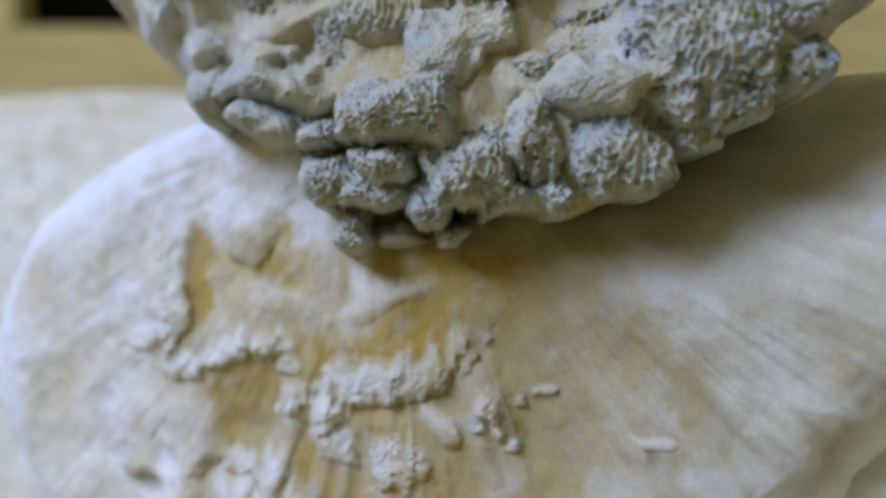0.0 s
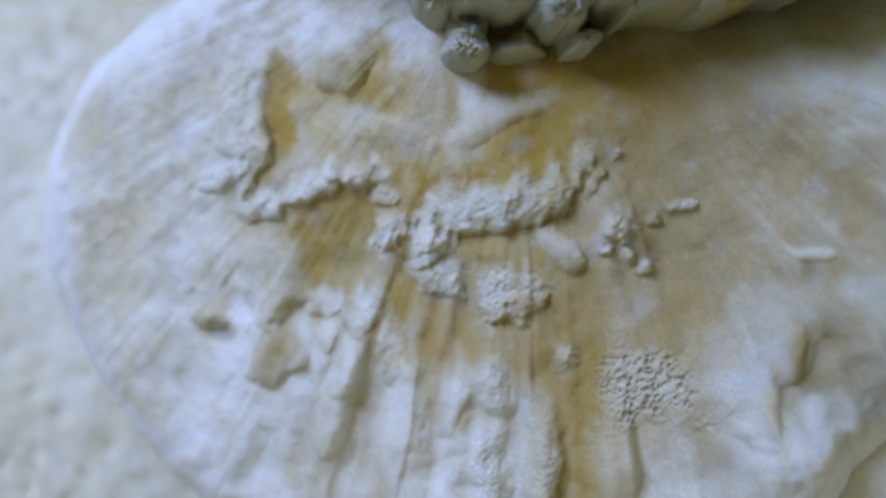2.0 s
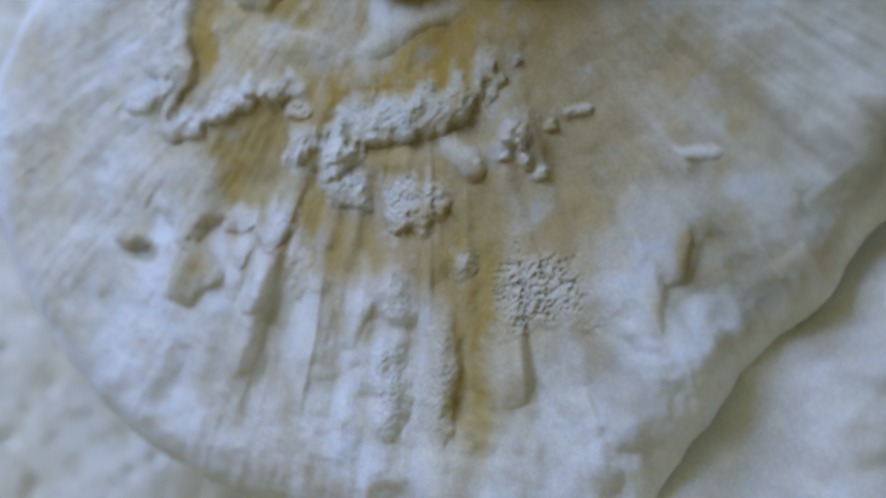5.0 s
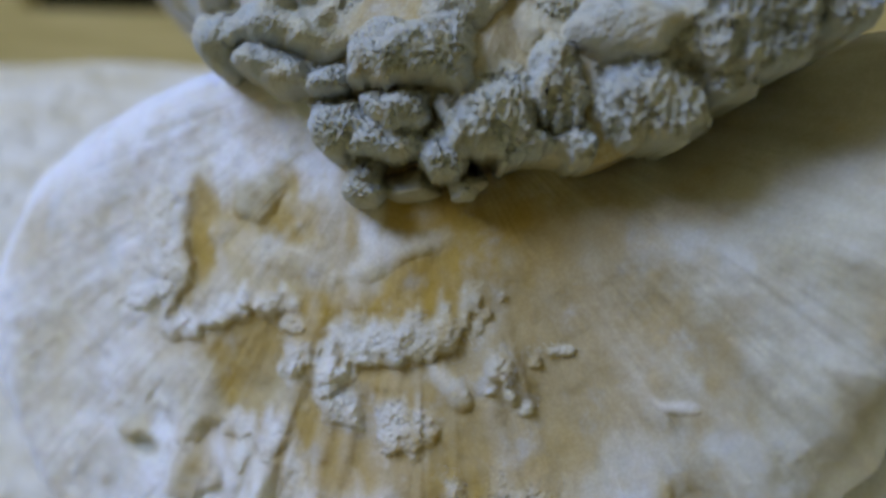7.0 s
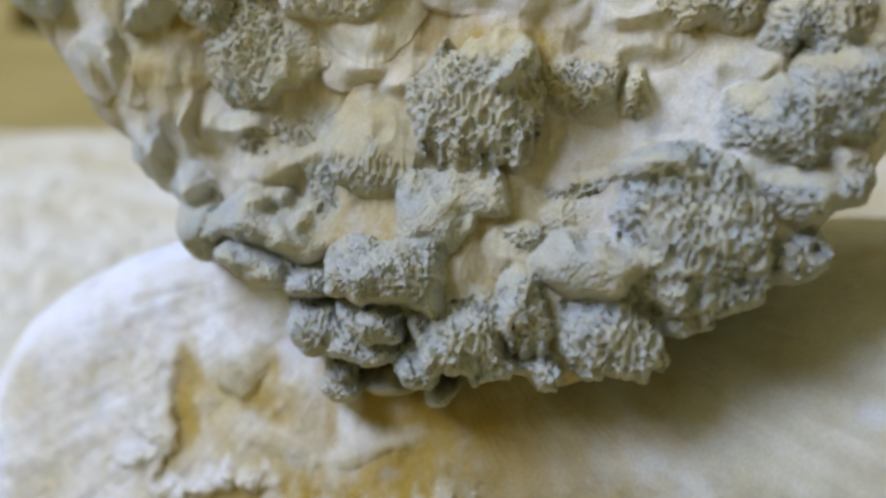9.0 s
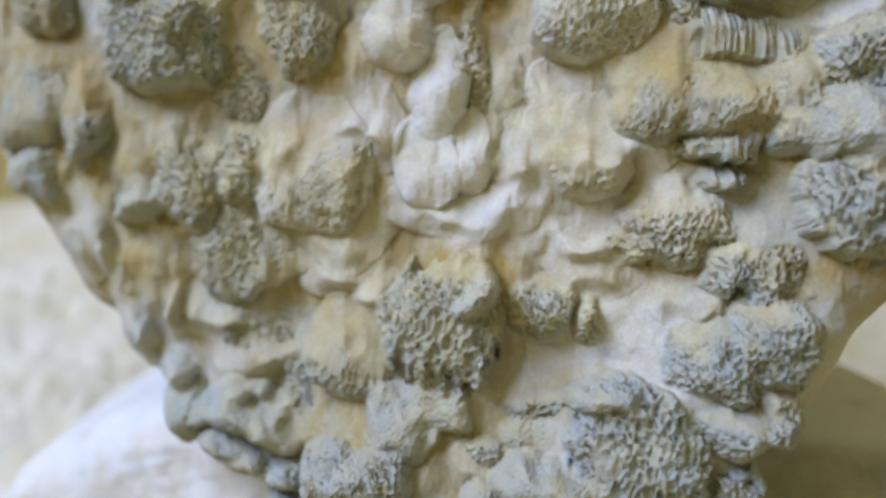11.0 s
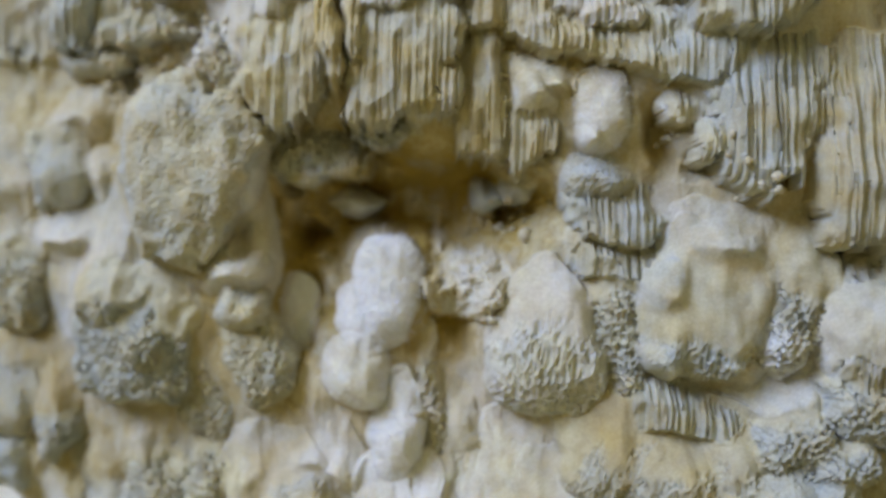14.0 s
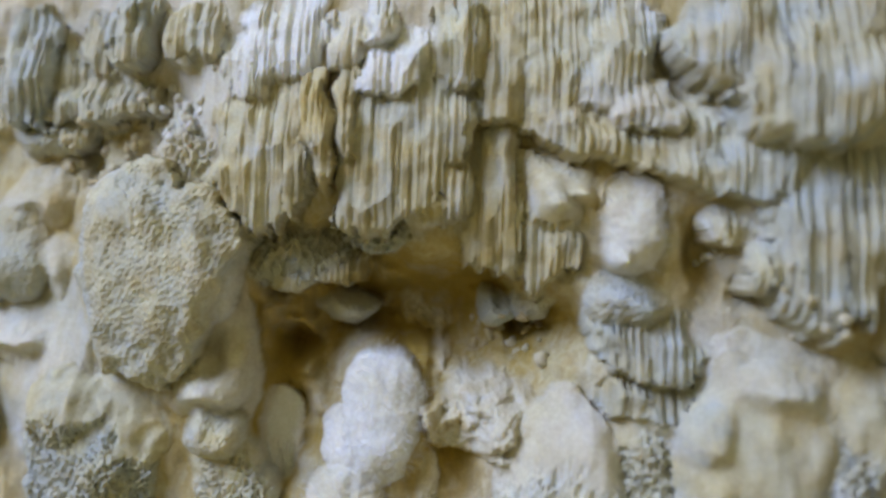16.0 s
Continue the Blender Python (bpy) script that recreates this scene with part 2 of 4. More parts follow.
def islands(owner, shape):
    """Numbers the connected patches of equal owner; patches too small to tell apart go to the flesh."""
    o = owner.reshape(shape)
    label = np.arange(o.size).reshape(shape)
    across, down = o[:, 1:] == o[:, :-1], o[1:] == o[:-1]
    for _ in range(400):
        before = label.copy()
        for _ in range(3):
            m = np.where(across, np.minimum(label[:, 1:], label[:, :-1]), 10 ** 9)
            label[:, 1:] = np.minimum(label[:, 1:], m)
            label[:, :-1] = np.minimum(label[:, :-1], m)
            m = np.where(down, np.minimum(label[1:], label[:-1]), 10 ** 9)
            label[1:] = np.minimum(label[1:], m)
            label[:-1] = np.minimum(label[:-1], m)
        label = label.ravel()[label]
        if (label == before).all():
            break
    flat = label.ravel()
    roots, inverse, sizes = np.unique(flat, return_inverse=True, return_counts=True)
    result = np.where((sizes[inverse.ravel()] > 500) & (owner >= 0), flat, -1)
    return result


def swell(X, Z):
    """The broad swelling of the flesh under the lobes: their mean height nearby, less a little."""
    gx, gz = np.linspace(-0.08, 0.08, 81), np.linspace(0.45, 0.61, 81)
    GX, GZ = np.meshgrid(gx, gz)
    total, weight = np.zeros(GX.shape), np.full(GX.shape, 0.15)
    for item in LOBES:
        w = np.exp(-((GX - item[1]) ** 2 + (GZ - item[2]) ** 2) / (2 * 0.0050 ** 2)) * item[3] * item[4] * 4e4
        total += w * item[5]
        weight += w
    field = np.maximum(total / weight - 0.0034, -0.001)
    i, j = np.clip((X + 0.08) / 0.002, 0, 79.99), np.clip((Z - 0.45) / 0.002, 0, 79.99)
    i0, j0 = i.astype(int), j.astype(int)
    fi, fj = i - i0, j - j0
    return (field[j0, i0] * (1 - fi) + field[j0, i0 + 1] * fi) * (1 - fj) + (field[j0 + 1, i0] * (1 - fi) + field[j0 + 1, i0 + 1] * fi) * fj


def build_upper(parent, x0, x1, z0, z1, step, form):
    """The upper bracket in one relief; every lobe becomes a part of its own."""
    nx, nz = int((x1 - x0) / step) + 1, int((z1 - z0) / step) + 1
    X, Z = np.meshgrid(np.linspace(x0, x1, nx), np.linspace(z0, z1, nz))
    X, Z = X.ravel(), Z.ravel()
    F, tint = form(X, Z)
    F += swell(X, Z)
    owner = np.full(len(X), -1)
    crown_of, up_of = np.full(len(X), 9.0), np.zeros(len(X))
    upper_field(X, Z, F, tint, owner, crown_of, up_of)
    # folds and crumpled creases over all lobes
    q = np.stack([X, X * 0, Z], 1)
    crease = 1 - np.abs(fbm(q / np.array([0.0055, 1.0, 0.0085]), 2, 111)) * 3.0
    soft = np.isin(owner, [i for i, item in enumerate(LOBES) if item[0] == "W"])
    F += 0.0006 * np.clip(crease, -0.6, 1) * (F > -0.012) * np.where(soft, 0.1, 1.0)
    F += 0.00022 * fbm(q / np.array([0.0011, 1.0, 0.0075]), 2, 112)
    keep = F > -0.10
    F = np.maximum(F, -0.12)
    P = np.stack([X, UPPER_FACE - 0.40 * X - F, Z], 1)
    p = np.stack([X, P[:, 1], Z], 1)
    coarse = np.isin(owner, [i for i, item in enumerate(LOBES) if item[0] in "PTCG"])
    P[:, 1] -= np.where(coarse, 0.0007, 0.0004) * fbm(p / 0.0035, 2, 23) + 0.00016 * tint["grey"] * fbm(p / 0.001, 2, 24)
    nor = normals(P, (nz, nx))
    nor[nor[:, 1] > 0] *= -1
    open_ = np.where(crown_of > 5, 1.0, 1 - smooth(-0.22, 0.22, up_of - crown_of + 0.4 * fbm(p / 0.0025, 2, 4)))
    kinds = np.array(["M"] + [item[0] for item in LOBES])[owner + 1]
    disp, which_all = np.zeros(len(X)), np.full(len(X), 0.5)
    warp = fbm(p / 0.0035, 2, 9)
    for kind, (name, pore, stretch, depth, uneven, *rest) in KINDS.items():
        w = np.nonzero((kinds == kind) & keep)[0]
        if len(w):
            q = P[w] / np.array([pore, pore * (80.0 if kind == "C" else 1.0), pore * stretch]) + warp[w][:, None] * (np.array([0.18, 0.0, 0.3]) if kind == "C" else np.array([0.5, 0.5, 0.3]))
            one, two, which = cells(q, 3)
            disp[w] = open_[w] * (uneven * (which - 0.6) - depth * smooth(0.06, 0.34, two - one))
            which_all[w] = which
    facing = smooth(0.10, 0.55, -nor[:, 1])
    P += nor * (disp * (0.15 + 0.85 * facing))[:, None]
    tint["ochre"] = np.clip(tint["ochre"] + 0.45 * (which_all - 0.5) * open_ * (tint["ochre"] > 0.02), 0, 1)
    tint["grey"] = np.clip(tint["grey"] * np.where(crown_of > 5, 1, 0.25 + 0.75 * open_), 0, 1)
    # greyer towards both sides and along the lower rim
    tint["grey"] = np.clip(tint["grey"] + 0.28 * smooth(0.016, 0.040, np.abs(X - 0.003) + 0.004 * warp) * (0.8 + warp) + 0.28 * smooth(0.504, 0.488, Z), 0, 1)
    SURFACE.update(x0=x0, z0=z0, step=(x1 - x0) / (nx - 1), rise=(z1 - z0) / (nz - 1), y=P[:, 1].reshape(nz, nx))
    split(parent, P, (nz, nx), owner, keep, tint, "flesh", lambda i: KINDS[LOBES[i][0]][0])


def split(parent, P, shape, owner, keep, tint, ground, name_of):
    """Cuts a relief into parts along its owners; normals run on across the cuts."""
    nz, nx = shape
    shown = normals(P, shape)
    shown[shown[:, 1] > 0] *= -1
    patch = islands(owner, shape)
    cell_owner = patch.reshape(shape)[:-1, :-1].ravel()
    idx = np.arange(nx * nz).reshape(shape)
    quads = np.stack([idx[:-1, :-1], idx[:-1, 1:], idx[1:, 1:], idx[1:, :-1]], -1).reshape(-1, 4)
    fine = keep[quads].all(1)
    quads, cell_owner = quads[fine], cell_owner[fine]
    order = np.argsort(cell_owner, kind="stable")
    quads, cell_owner = quads[order], cell_owner[order]
    ids, first = np.unique(cell_owner, return_index=True)
    for i, start, end in zip(ids, first, [*first[1:], len(quads)]):
        name = ground if i < 0 else name_of(owner[i])
        part_quads = quads[start:end]
        used, local = np.unique(part_quads, return_inverse=True)
        me = raw_mesh(name, P[used], local.reshape(-1, 4), {k: v[used] for k, v in tint.items()})
        me.normals_split_custom_set_from_vertices(shown[used])
        mesh_part(name, me, FLESH, parent)


class Bumps:
    """Swellings, hollows and stains that are added to a sheet."""

    def __init__(self):
        self.items = []

    def add(self, x, z, rx, rz, height, roll=0.0, rough=0.0, ochre=0.0, white=0.0, grey=0.0, pores=0.0, sharp=0.6):
        self.items.append((x, z, rx, rz, height, roll, rough, ochre, white, grey, pores, sharp))

    def apply(self, X, Z, tint):
        p = np.stack([X, Z * 0, Z], 1)
        ragged = fbm(p / 0.0045, 3, 5)
        fibres = fbm(np.stack([X / 0.0014, X * 0, Z / 0.0030], 1), 2, 55)
        bend_x, bend_z = 0.0020 * fbm(p / 0.008, 3, 57), 0.0020 * fbm(p / 0.008, 3, 58)
        one, two, which = cells(p / 0.00055, 56)
        crumbs = 0.55 - one
        grain = fbm(p / 0.0011, 3, 6)
        raised, pitted = np.zeros(len(X)), np.zeros(len(X))
        self.owner = np.full(len(X), -1)
        for i, (x, z, rx, rz, height, roll, rough, ochre, white, grey, pores, sharp) in enumerate(self.items):
            a = radians(roll)
            dx, dz = X + bend_x - x, Z + bend_z - z
            u = (dx * math.cos(a) + dz * math.sin(a)) / (1.12 * rx)
            w = (-dx * math.sin(a) + dz * math.cos(a)) / (1.12 * rz)
            e = np.sqrt(u * u + w * w) + ragged * (0.45 + 0.25 * rough) + 0.36 * rough * fibres + 0.26 * rough * grain
            e = np.maximum(e, 0)
            below = smooth(0.4, -0.4, w)
            if height > 0:
                # rounded, flowing out of the flesh above and blunt below
                m = (1 - smooth(0.0, 1.25, e)) * (1 - below) + below * np.clip(1 - e ** (1.1 / max(sharp, 0.2)), 0, 1) ** (0.65 if rough > 0.25 else 0.95)
                if height > 0.0009:
                    self.owner[m > 0.35] = i
                raised += m * height * (1 + 0.3 * rough * grain) + np.minimum(m * 2, 1) * 0.0007 * rough * (crumbs + 0.8 * grain)
            else:
                m = 1 - smooth(0.1, 1.2, e)
                raised += m * height
            paint = 1 - smooth(0.25, 1.30, e + 0.30 * fibres + 0.10 * grain)
            pitted = np.maximum(pitted, paint * pores)
            for key, v in (("ochre", ochre), ("white", white), ("grey", grey)):
                if v:
                    tint[key] = tint[key] * (1 - paint) + paint * v if v > 0 else tint[key] * (1 - paint * -v)
        return raised, pitted


def sheet(name, parent, x0, x1, z0, z1, step, form, bumps=None):
    """A sheet seen from the front whose depth, tints and outline come from form(X, Z); its swellings become parts."""
    nx, nz = int((x1 - x0) / step) + 1, int((z1 - z0) / step) + 1
    X, Z = np.meshgrid(np.linspace(x0, x1, nx), np.linspace(z0, z1, nz))
    X, Z = X.ravel(), Z.ravel()
    Y, keep, tint = form(X, Z)
    if bumps:
        SHELF.update(x0=x0, z0=z0, step=(x1 - x0) / (nx - 1), rise=(z1 - z0) / (nz - 1), y=Y.reshape(nz, nx))
    owner = bumps.owner if bumps else np.full(len(X), -1)
    split(parent, np.stack([X, Y, Z], 1), (nz, nx), owner, keep, tint, name, lambda i: "mycelium_tuft" if bumps.items[i][6] > 0.2 else "swelling")


def pits(X, Y, Z, size, amount):
    one, two, which = cells(np.stack([X, Y * 0.6, Z], 1) / size, 8)
    return amount * smooth(0.05, 0.4, two - one)


def crumbs(parent, x, z, rx, rz, number, size, ochre, white, seed):
    """Loose crumbs and droplets that cling to the flesh within an ellipse."""
    rnd = random.Random(seed)
    for _ in range(number):
        a, r = rnd.uniform(0, 6.283), math.sqrt(rnd.random())
        cx, cz, cr = x + rx * r * math.cos(a), z + rz * r * math.sin(a), size * rnd.uniform(0.5, 1.3)
        cy = float(SURFACE["y"][int((cz - SURFACE["z0"]) / SURFACE["rise"]), int((cx - SURFACE["x0"]) / SURFACE["step"])])
        bm = bmesh.new()
        bmesh.ops.create_icosphere(bm, subdivisions=2, radius=cr)
        for v in bm.verts:
            v.co *= 1 + 0.75 * noise.noise(v.co * (1.1 / cr) + Vector((cx, cy, cz)) * 900)
        me = bpy.data.meshes.new("crumb")
        bm.to_mesh(me)
        bm.free()
        me.polygons.foreach_set("use_smooth", np.ones(len(me.polygons), bool))
        for key, value in (("ochre", ochre * rnd.uniform(0.4, 1.2)), ("grey", 0.1), ("white", white * rnd.uniform(0.3, 1.2))):
            me.attributes.new(key, "FLOAT", "POINT").data.foreach_set("value", np.full(len(me.vertices), min(value, 1.0), np.float32))
        mesh_part("crumb", me, FLESH, parent).location = (cx, cy - 0.2 * cr, cz)


def fuzz(parent, x, z, rx, rz, number, seed, surface=SURFACE, scale=1.0):
    """Cottony threads that stand off a white tuft, all in one mesh."""
    rnd = random.Random(seed)
    bm = bmesh.new()
    field = surface["y"]
    for _ in range(number):
        a, r = rnd.uniform(0, 6.283), math.sqrt(rnd.random()) * 1.05
        cx, cz = x + rx * r * math.cos(a), z + rz * r * math.sin(a)
        j, i = int((cz - surface["z0"]) / surface["rise"]), int((cx - surface["x0"]) / surface["step"])
        root = Vector((cx, float(field[j, i]) + 0.0001, cz))
        slope = Vector((float(field[j, i + 3] - field[j, i - 3]) / (6 * surface["step"]), -1.0, float(field[j + 3, i] - field[j - 3, i]) / (6 * surface["rise"])))
        way = (slope.normalized() + Vector((rnd.uniform(-1, 1), rnd.uniform(-0.5, 0.5), rnd.uniform(-0.6, 1))) * 0.8).normalized()
        bend = Vector((rnd.uniform(-1, 1), rnd.uniform(-1, 1), rnd.uniform(-1, 1))) * 0.0002
        length, thick = scale * rnd.uniform(0.0005, 0.0017), rnd.uniform(0.000014, 0.000028)
        side = way.orthogonal().normalized()
        other = way.cross(side)
        rings = []
        for k in range(3):
            c, w = root + way * (length * k / 3) + bend * (k * k / 4), thick * (1 - 0.25 * k)
            rings.append([bm.verts.new(c + side * w * math.cos(t) + other * w * math.sin(t)) for t in (0, 2.094, 4.189)])
        tip = bm.verts.new(root + way * length + bend * 2)
        for p, q in zip(rings, rings[1:]):
            for k in range(3):
                bm.faces.new((p[k], p[(k + 1) % 3], q[(k + 1) % 3], q[k]))
        for k in range(3):
            bm.faces.new((rings[2][k], rings[2][(k + 1) % 3], tip))
    me = bpy.data.meshes.new("fuzz")
    bm.to_mesh(me)
    bm.free()
    for key, value in (("ochre", 0.0), ("grey", 0.0), ("white", 1.0)):
        me.attributes.new(key, "FLOAT", "POINT").data.foreach_set("value", np.full(len(me.vertices), value, np.float32))
    tagged(mesh_part("fuzz", me, FLESH, parent, "white cottony threads"), kind="stuff")


# ---- setting ----
def box(name, x0, x1, y0, y1, z0, z1, material, parent=None, kind="", label="", category="", bevel=0.0):
    bm = bmesh.new()
    bmesh.ops.create_cube(bm, size=1)
    bmesh.ops.transform(bm, matrix=Matrix.Translation(((x0 + x1) / 2, (y0 + y1) / 2, (z0 + z1) / 2)) @ Matrix.Diagonal((x1 - x0, y1 - y0, z1 - z0, 1)), verts=bm.verts)
    if bevel:
        bmesh.ops.bevel(bm, geom=bm.edges[:], offset=bevel, segments=2, affect="EDGES")
    me = bpy.data.meshes.new(name)
    bm.to_mesh(me)
    bm.free()
    ob = mesh_part(name, me, material, parent, label)
    return tagged(ob, "", category, "", kind)


L_, R_, B_, N_, H_ = ADDED_ROOM
WALL_Y = N_
PLAIN = dict(kind="structure", category="wall")
# unseen ground, floor, ceiling and walls, added to enclose and bounce the light
box("ground", -40, 40, -40, 40, -0.6, -0.05, EARTH, kind="structure", label="unseen pale grey gravel added outside the shed", category="ground")
box("floor", L_ - 0.1, R_ + 0.1, B_ - 0.1, N_ + 0.3, -0.05, 0.0, BOARDS, kind="structure", label="unseen tan board floor added under the log", category="floor")
box("ceiling", L_ - 0.1, R_ + 0.1, B_ - 0.1, N_ + 0.3, H_, H_ + 0.06, BOARDS, kind="structure", label="unseen tan board ceiling added for warm bounce", category="ceiling")
box("added_wall_south", L_ - 0.1, R_ + 0.1, B_ - 0.1, B_, 0.0, H_, BOARDS, label="unseen tan board wall added for warm bounce", **PLAIN)
box("added_wall_east", R_, R_ + 0.1, B_, N_ + 0.3, 0.0, H_, BOARDS, label="unseen tan board wall added for warm bounce", **PLAIN)
box("added_wall_west_below", L_ - 0.1, L_, B_, N_ + 0.3, 0.0, ADDED_WINDOW[2], BOARDS, label="unseen tan board wall added under the window", **PLAIN)
box("added_wall_west_above", L_ - 0.1, L_, B_, N_ + 0.3, ADDED_WINDOW[3], H_, BOARDS, label="unseen tan board wall added above the window", **PLAIN)
box("added_wall_west_near", L_ - 0.1, L_, B_, ADDED_WINDOW[0], ADDED_WINDOW[2], ADDED_WINDOW[3], BOARDS, label="unseen tan board wall added beside the window", **PLAIN)
box("added_wall_west_far", L_ - 0.1, L_, ADDED_WINDOW[1], N_ + 0.3, ADDED_WINDOW[2], ADDED_WINDOW[3], BOARDS, label="unseen tan board wall added beside the window", **PLAIN)
# wall behind the log, with a dark slot
box("wall_north", L_, R_, WALL_Y, WALL_Y + 0.04, 0.0, 0.625, BOARDS, label="tan weathered board wall behind the log", **PLAIN)
box("wall_north_left", L_, -0.320, WALL_Y, WALL_Y + 0.04, 0.625, 0.80, BOARDS, label="tan weathered board wall beside a dark slot", **PLAIN)
box("wall_north_right", -0.02, R_, WALL_Y, WALL_Y + 0.04, 0.625, 0.80, BOARDS, label="tan weathered board wall beside a dark slot", **PLAIN)
box("wall_north_top", L_, R_, WALL_Y, WALL_Y + 0.04, 0.80, H_, BOARDS, label="tan weathered board wall above a dark slot", **PLAIN)
# near-black backing that makes the slot dark
box("slot_back", L_, R_, WALL_Y + 0.2, WALL_Y + 0.3, 0.0, H_, DARK, label="near-black backing behind the slot in the wall", **PLAIN)


def build_log():
    """A thick log lying across, its skin covered in white mycelium with small dimples."""
    xs = np.concatenate([np.linspace(-0.7, -0.2, 16, endpoint=False), np.arange(-0.2, 0.05, 0.0008), np.linspace(0.05, 0.7, 14)])
    ang = np.concatenate([np.linspace(-180, 90, 60, endpoint=False), np.linspace(90, 176, 330), np.linspace(176.5, 180, 4)])
    A, X = np.meshgrid(np.radians(ang), xs)
    A, X = A.ravel(), X.ravel()
    cy, cz, ry, rz, p = 0.45, 0.256, 0.25, 0.256, 3.0
    c, s = np.cos(A), np.sin(A)
    k = (np.abs(c) ** p + np.abs(s) ** p) ** (-1 / p)
    P = np.stack([X, cy + ry * c * k, cz + rz * s * k], 1)
    out = np.stack([X * 0, c, s], 1)
    h = 0.004 * fbm(P / 0.05, 3, 3) + 0.0012 * fbm(P / 0.007, 3, 12)
    one, two, which = cells(P / np.array([0.0052, 0.0052, 0.0044]), 21)
    h -= 0.0013 * (1 - smooth(0.0, 0.5, one)) * (which > 0.35)
    h = np.where(P[:, 2] < 0.02, np.minimum(h, 0), h)
    P = P + out * h[:, None]
    P[:, 2] = np.maximum(P[:, 2], 0.0)
    me = grid_mesh("log", P, (len(xs), len(ang)), flip=True)
    log = mesh_part("log", me, LOG, None, "thick pale log covered in white mycelium, lying on the ground")
    tagged(log, "", "log")
    for end, col in ((0, -0.7), (len(xs) - 1, 0.7)):
        bm = bmesh.new()
        bm.faces.new([bm.verts.new((col, *P[end * len(ang) + j][1:])) for j in range(0, len(ang) - 1, 6)])
        cap = bpy.data.meshes.new("cut_end")
        bm.to_mesh(cap)
        bm.free()
        mesh_part("cut_end", cap, LOG, log)
    return log


build_log()


# ---- lower bracket ----
def smallest(a, b, k):
    h = np.clip(0.5 + 0.5 * (b - a) / k, 0, 1)
    return b * (1 - h) + a * h - k * h * (1 - h)


def lower_outline(X, Z):
    """Distance inside the rim: a round left end, and a crease that climbs to the right."""
    ex = np.minimum(X + 0.015, 0) / 0.0615
    ez = np.where(Z > 0.445, (Z - 0.445) / 0.037, (Z - 0.445) / 0.0535)
    p = np.stack([X, X * 0, Z], 1)
    wave = 0.0016 * fbm(p / 0.016, 2, 61)
    round_ = (1 - np.sqrt(ex * ex + ez * ez)) * 0.055
    crease = (Z - 0.4017 - 1.5 * (X - 0.021)) / 1.8
    return smallest(round_, crease, 0.006) + wave


def lower_form(X, Z):
    d = lower_outline(X, Z)
    p = np.stack([X, X * 0, Z], 1)
    tint = {"grey": np.clip(0.02 + 0.3 * fbm(p / 0.012, 3, 97), 0, 0.4)}
    # ochre in the middle, part stain and part painted shade, white mycelium towards the rim, its border fraying
    # downwards
    fray = fbm(np.stack([X / 0.0035, X * 0, Z / 0.012], 1), 3, 98) + 0.6 * fbm(p / 0.02, 2, 99)
    middle = 1 - smooth(0.45, 1.2, np.hypot((X - 0.001) / 0.037, (Z - 0.437) / 0.030) + 0.38 * fray)
    tint["ochre"] = np.clip(0.10 + 1.0 * middle + 0.4 * fbm(p / 0.015, 3, 90), 0, 1)
    # white thinned, grey added at right: partly the upper bracket's shade, put into colour
    tint["white"] = np.clip((0.75 + 0.35 * fray) * (1 - middle) * (1 - 0.8 * smooth(-0.002, 0.020, X) * smooth(0.408, 0.428, Z)), 0, 1)
    tint["grey"] = np.clip(tint["grey"] + 0.55 * smooth(0.0, 0.022, X + 0.004 * fray), 0, 0.8)
    # folds that fan out and run down from the middle of the upper rim
    fan = np.arctan2(X + 0.005, 0.48 - Z)
    far = np.hypot(X + 0.005, 0.48 - Z)
    f = np.stack([fan * 14, fan * 0, far / 0.022], 1)
    folds = fbm(f, 3, 15) * smooth(0.02, 0.06, far)
    raised, pitted = LOWER.apply(X, Z, tint)
    # centre right kept darker, partly for the shade that falls there
    tint["white"] *= 1 - 0.70 * smooth(-0.012, 0.006, X) * smooth(0.024, 0.010, X) * smooth(0.395, 0.42, Z)
    # long tongues that run down to the rim
    run = fbm(np.stack([fan * 8, fan * 0, far / 0.034], 1), 2, 113)
    raised += 0.0028 * np.clip(1 - np.abs(run) * 3.2, -0.3, 1) * smooth(0.045, 0.07, far) * smooth(-0.040, -0.020, X)
    Y = 0.1425 - 0.665 * X - 0.0018 * folds * (0.30 + 0.70 * smooth(-0.045, -0.020, X)) - 0.0024 * fbm(p / 0.012, 3, 16) - 0.00035 * fbm(p / 0.0022, 3, 17) - 0.00010 * fbm(np.stack([fan * 110, fan * 0, far / 0.012], 1), 2, 22)
    Y -= 0.72 * raised
    # falls back towards its root under the upper bracket
    Y += 0.036 * smooth(0.450, 0.484, Z - 0.1 * X) * smooth(-0.015, 0.030, X)
    Y += pits(X, Y, Z, 0.0007, 0.0005) * pitted
    # crests paler, valleys browner: shading of the folds put into the tints
    tint["ochre"] = np.clip(tint["ochre"] - 0.45 * folds, 0, 1)
    tint["white"] = np.clip(tint["white"] + 0.4 * folds, 0, 1)
    # rolled rim, thick edge
    t = np.clip(1 - d / 0.010, 0, 1)
    Y += 0.007 * t ** 2.5 + np.where(d < 0, -d * 14, 0)
    rim = smooth(0.005, 0.001, d + 0.0015 * fbm(p / 0.006, 2, 63))
    tint["white"] = np.clip(tint["white"] + 0.8 * rim, 0, 1)
    tint["ochre"] *= 1 - 0.8 * rim
    return Y, d > -0.0045, tint


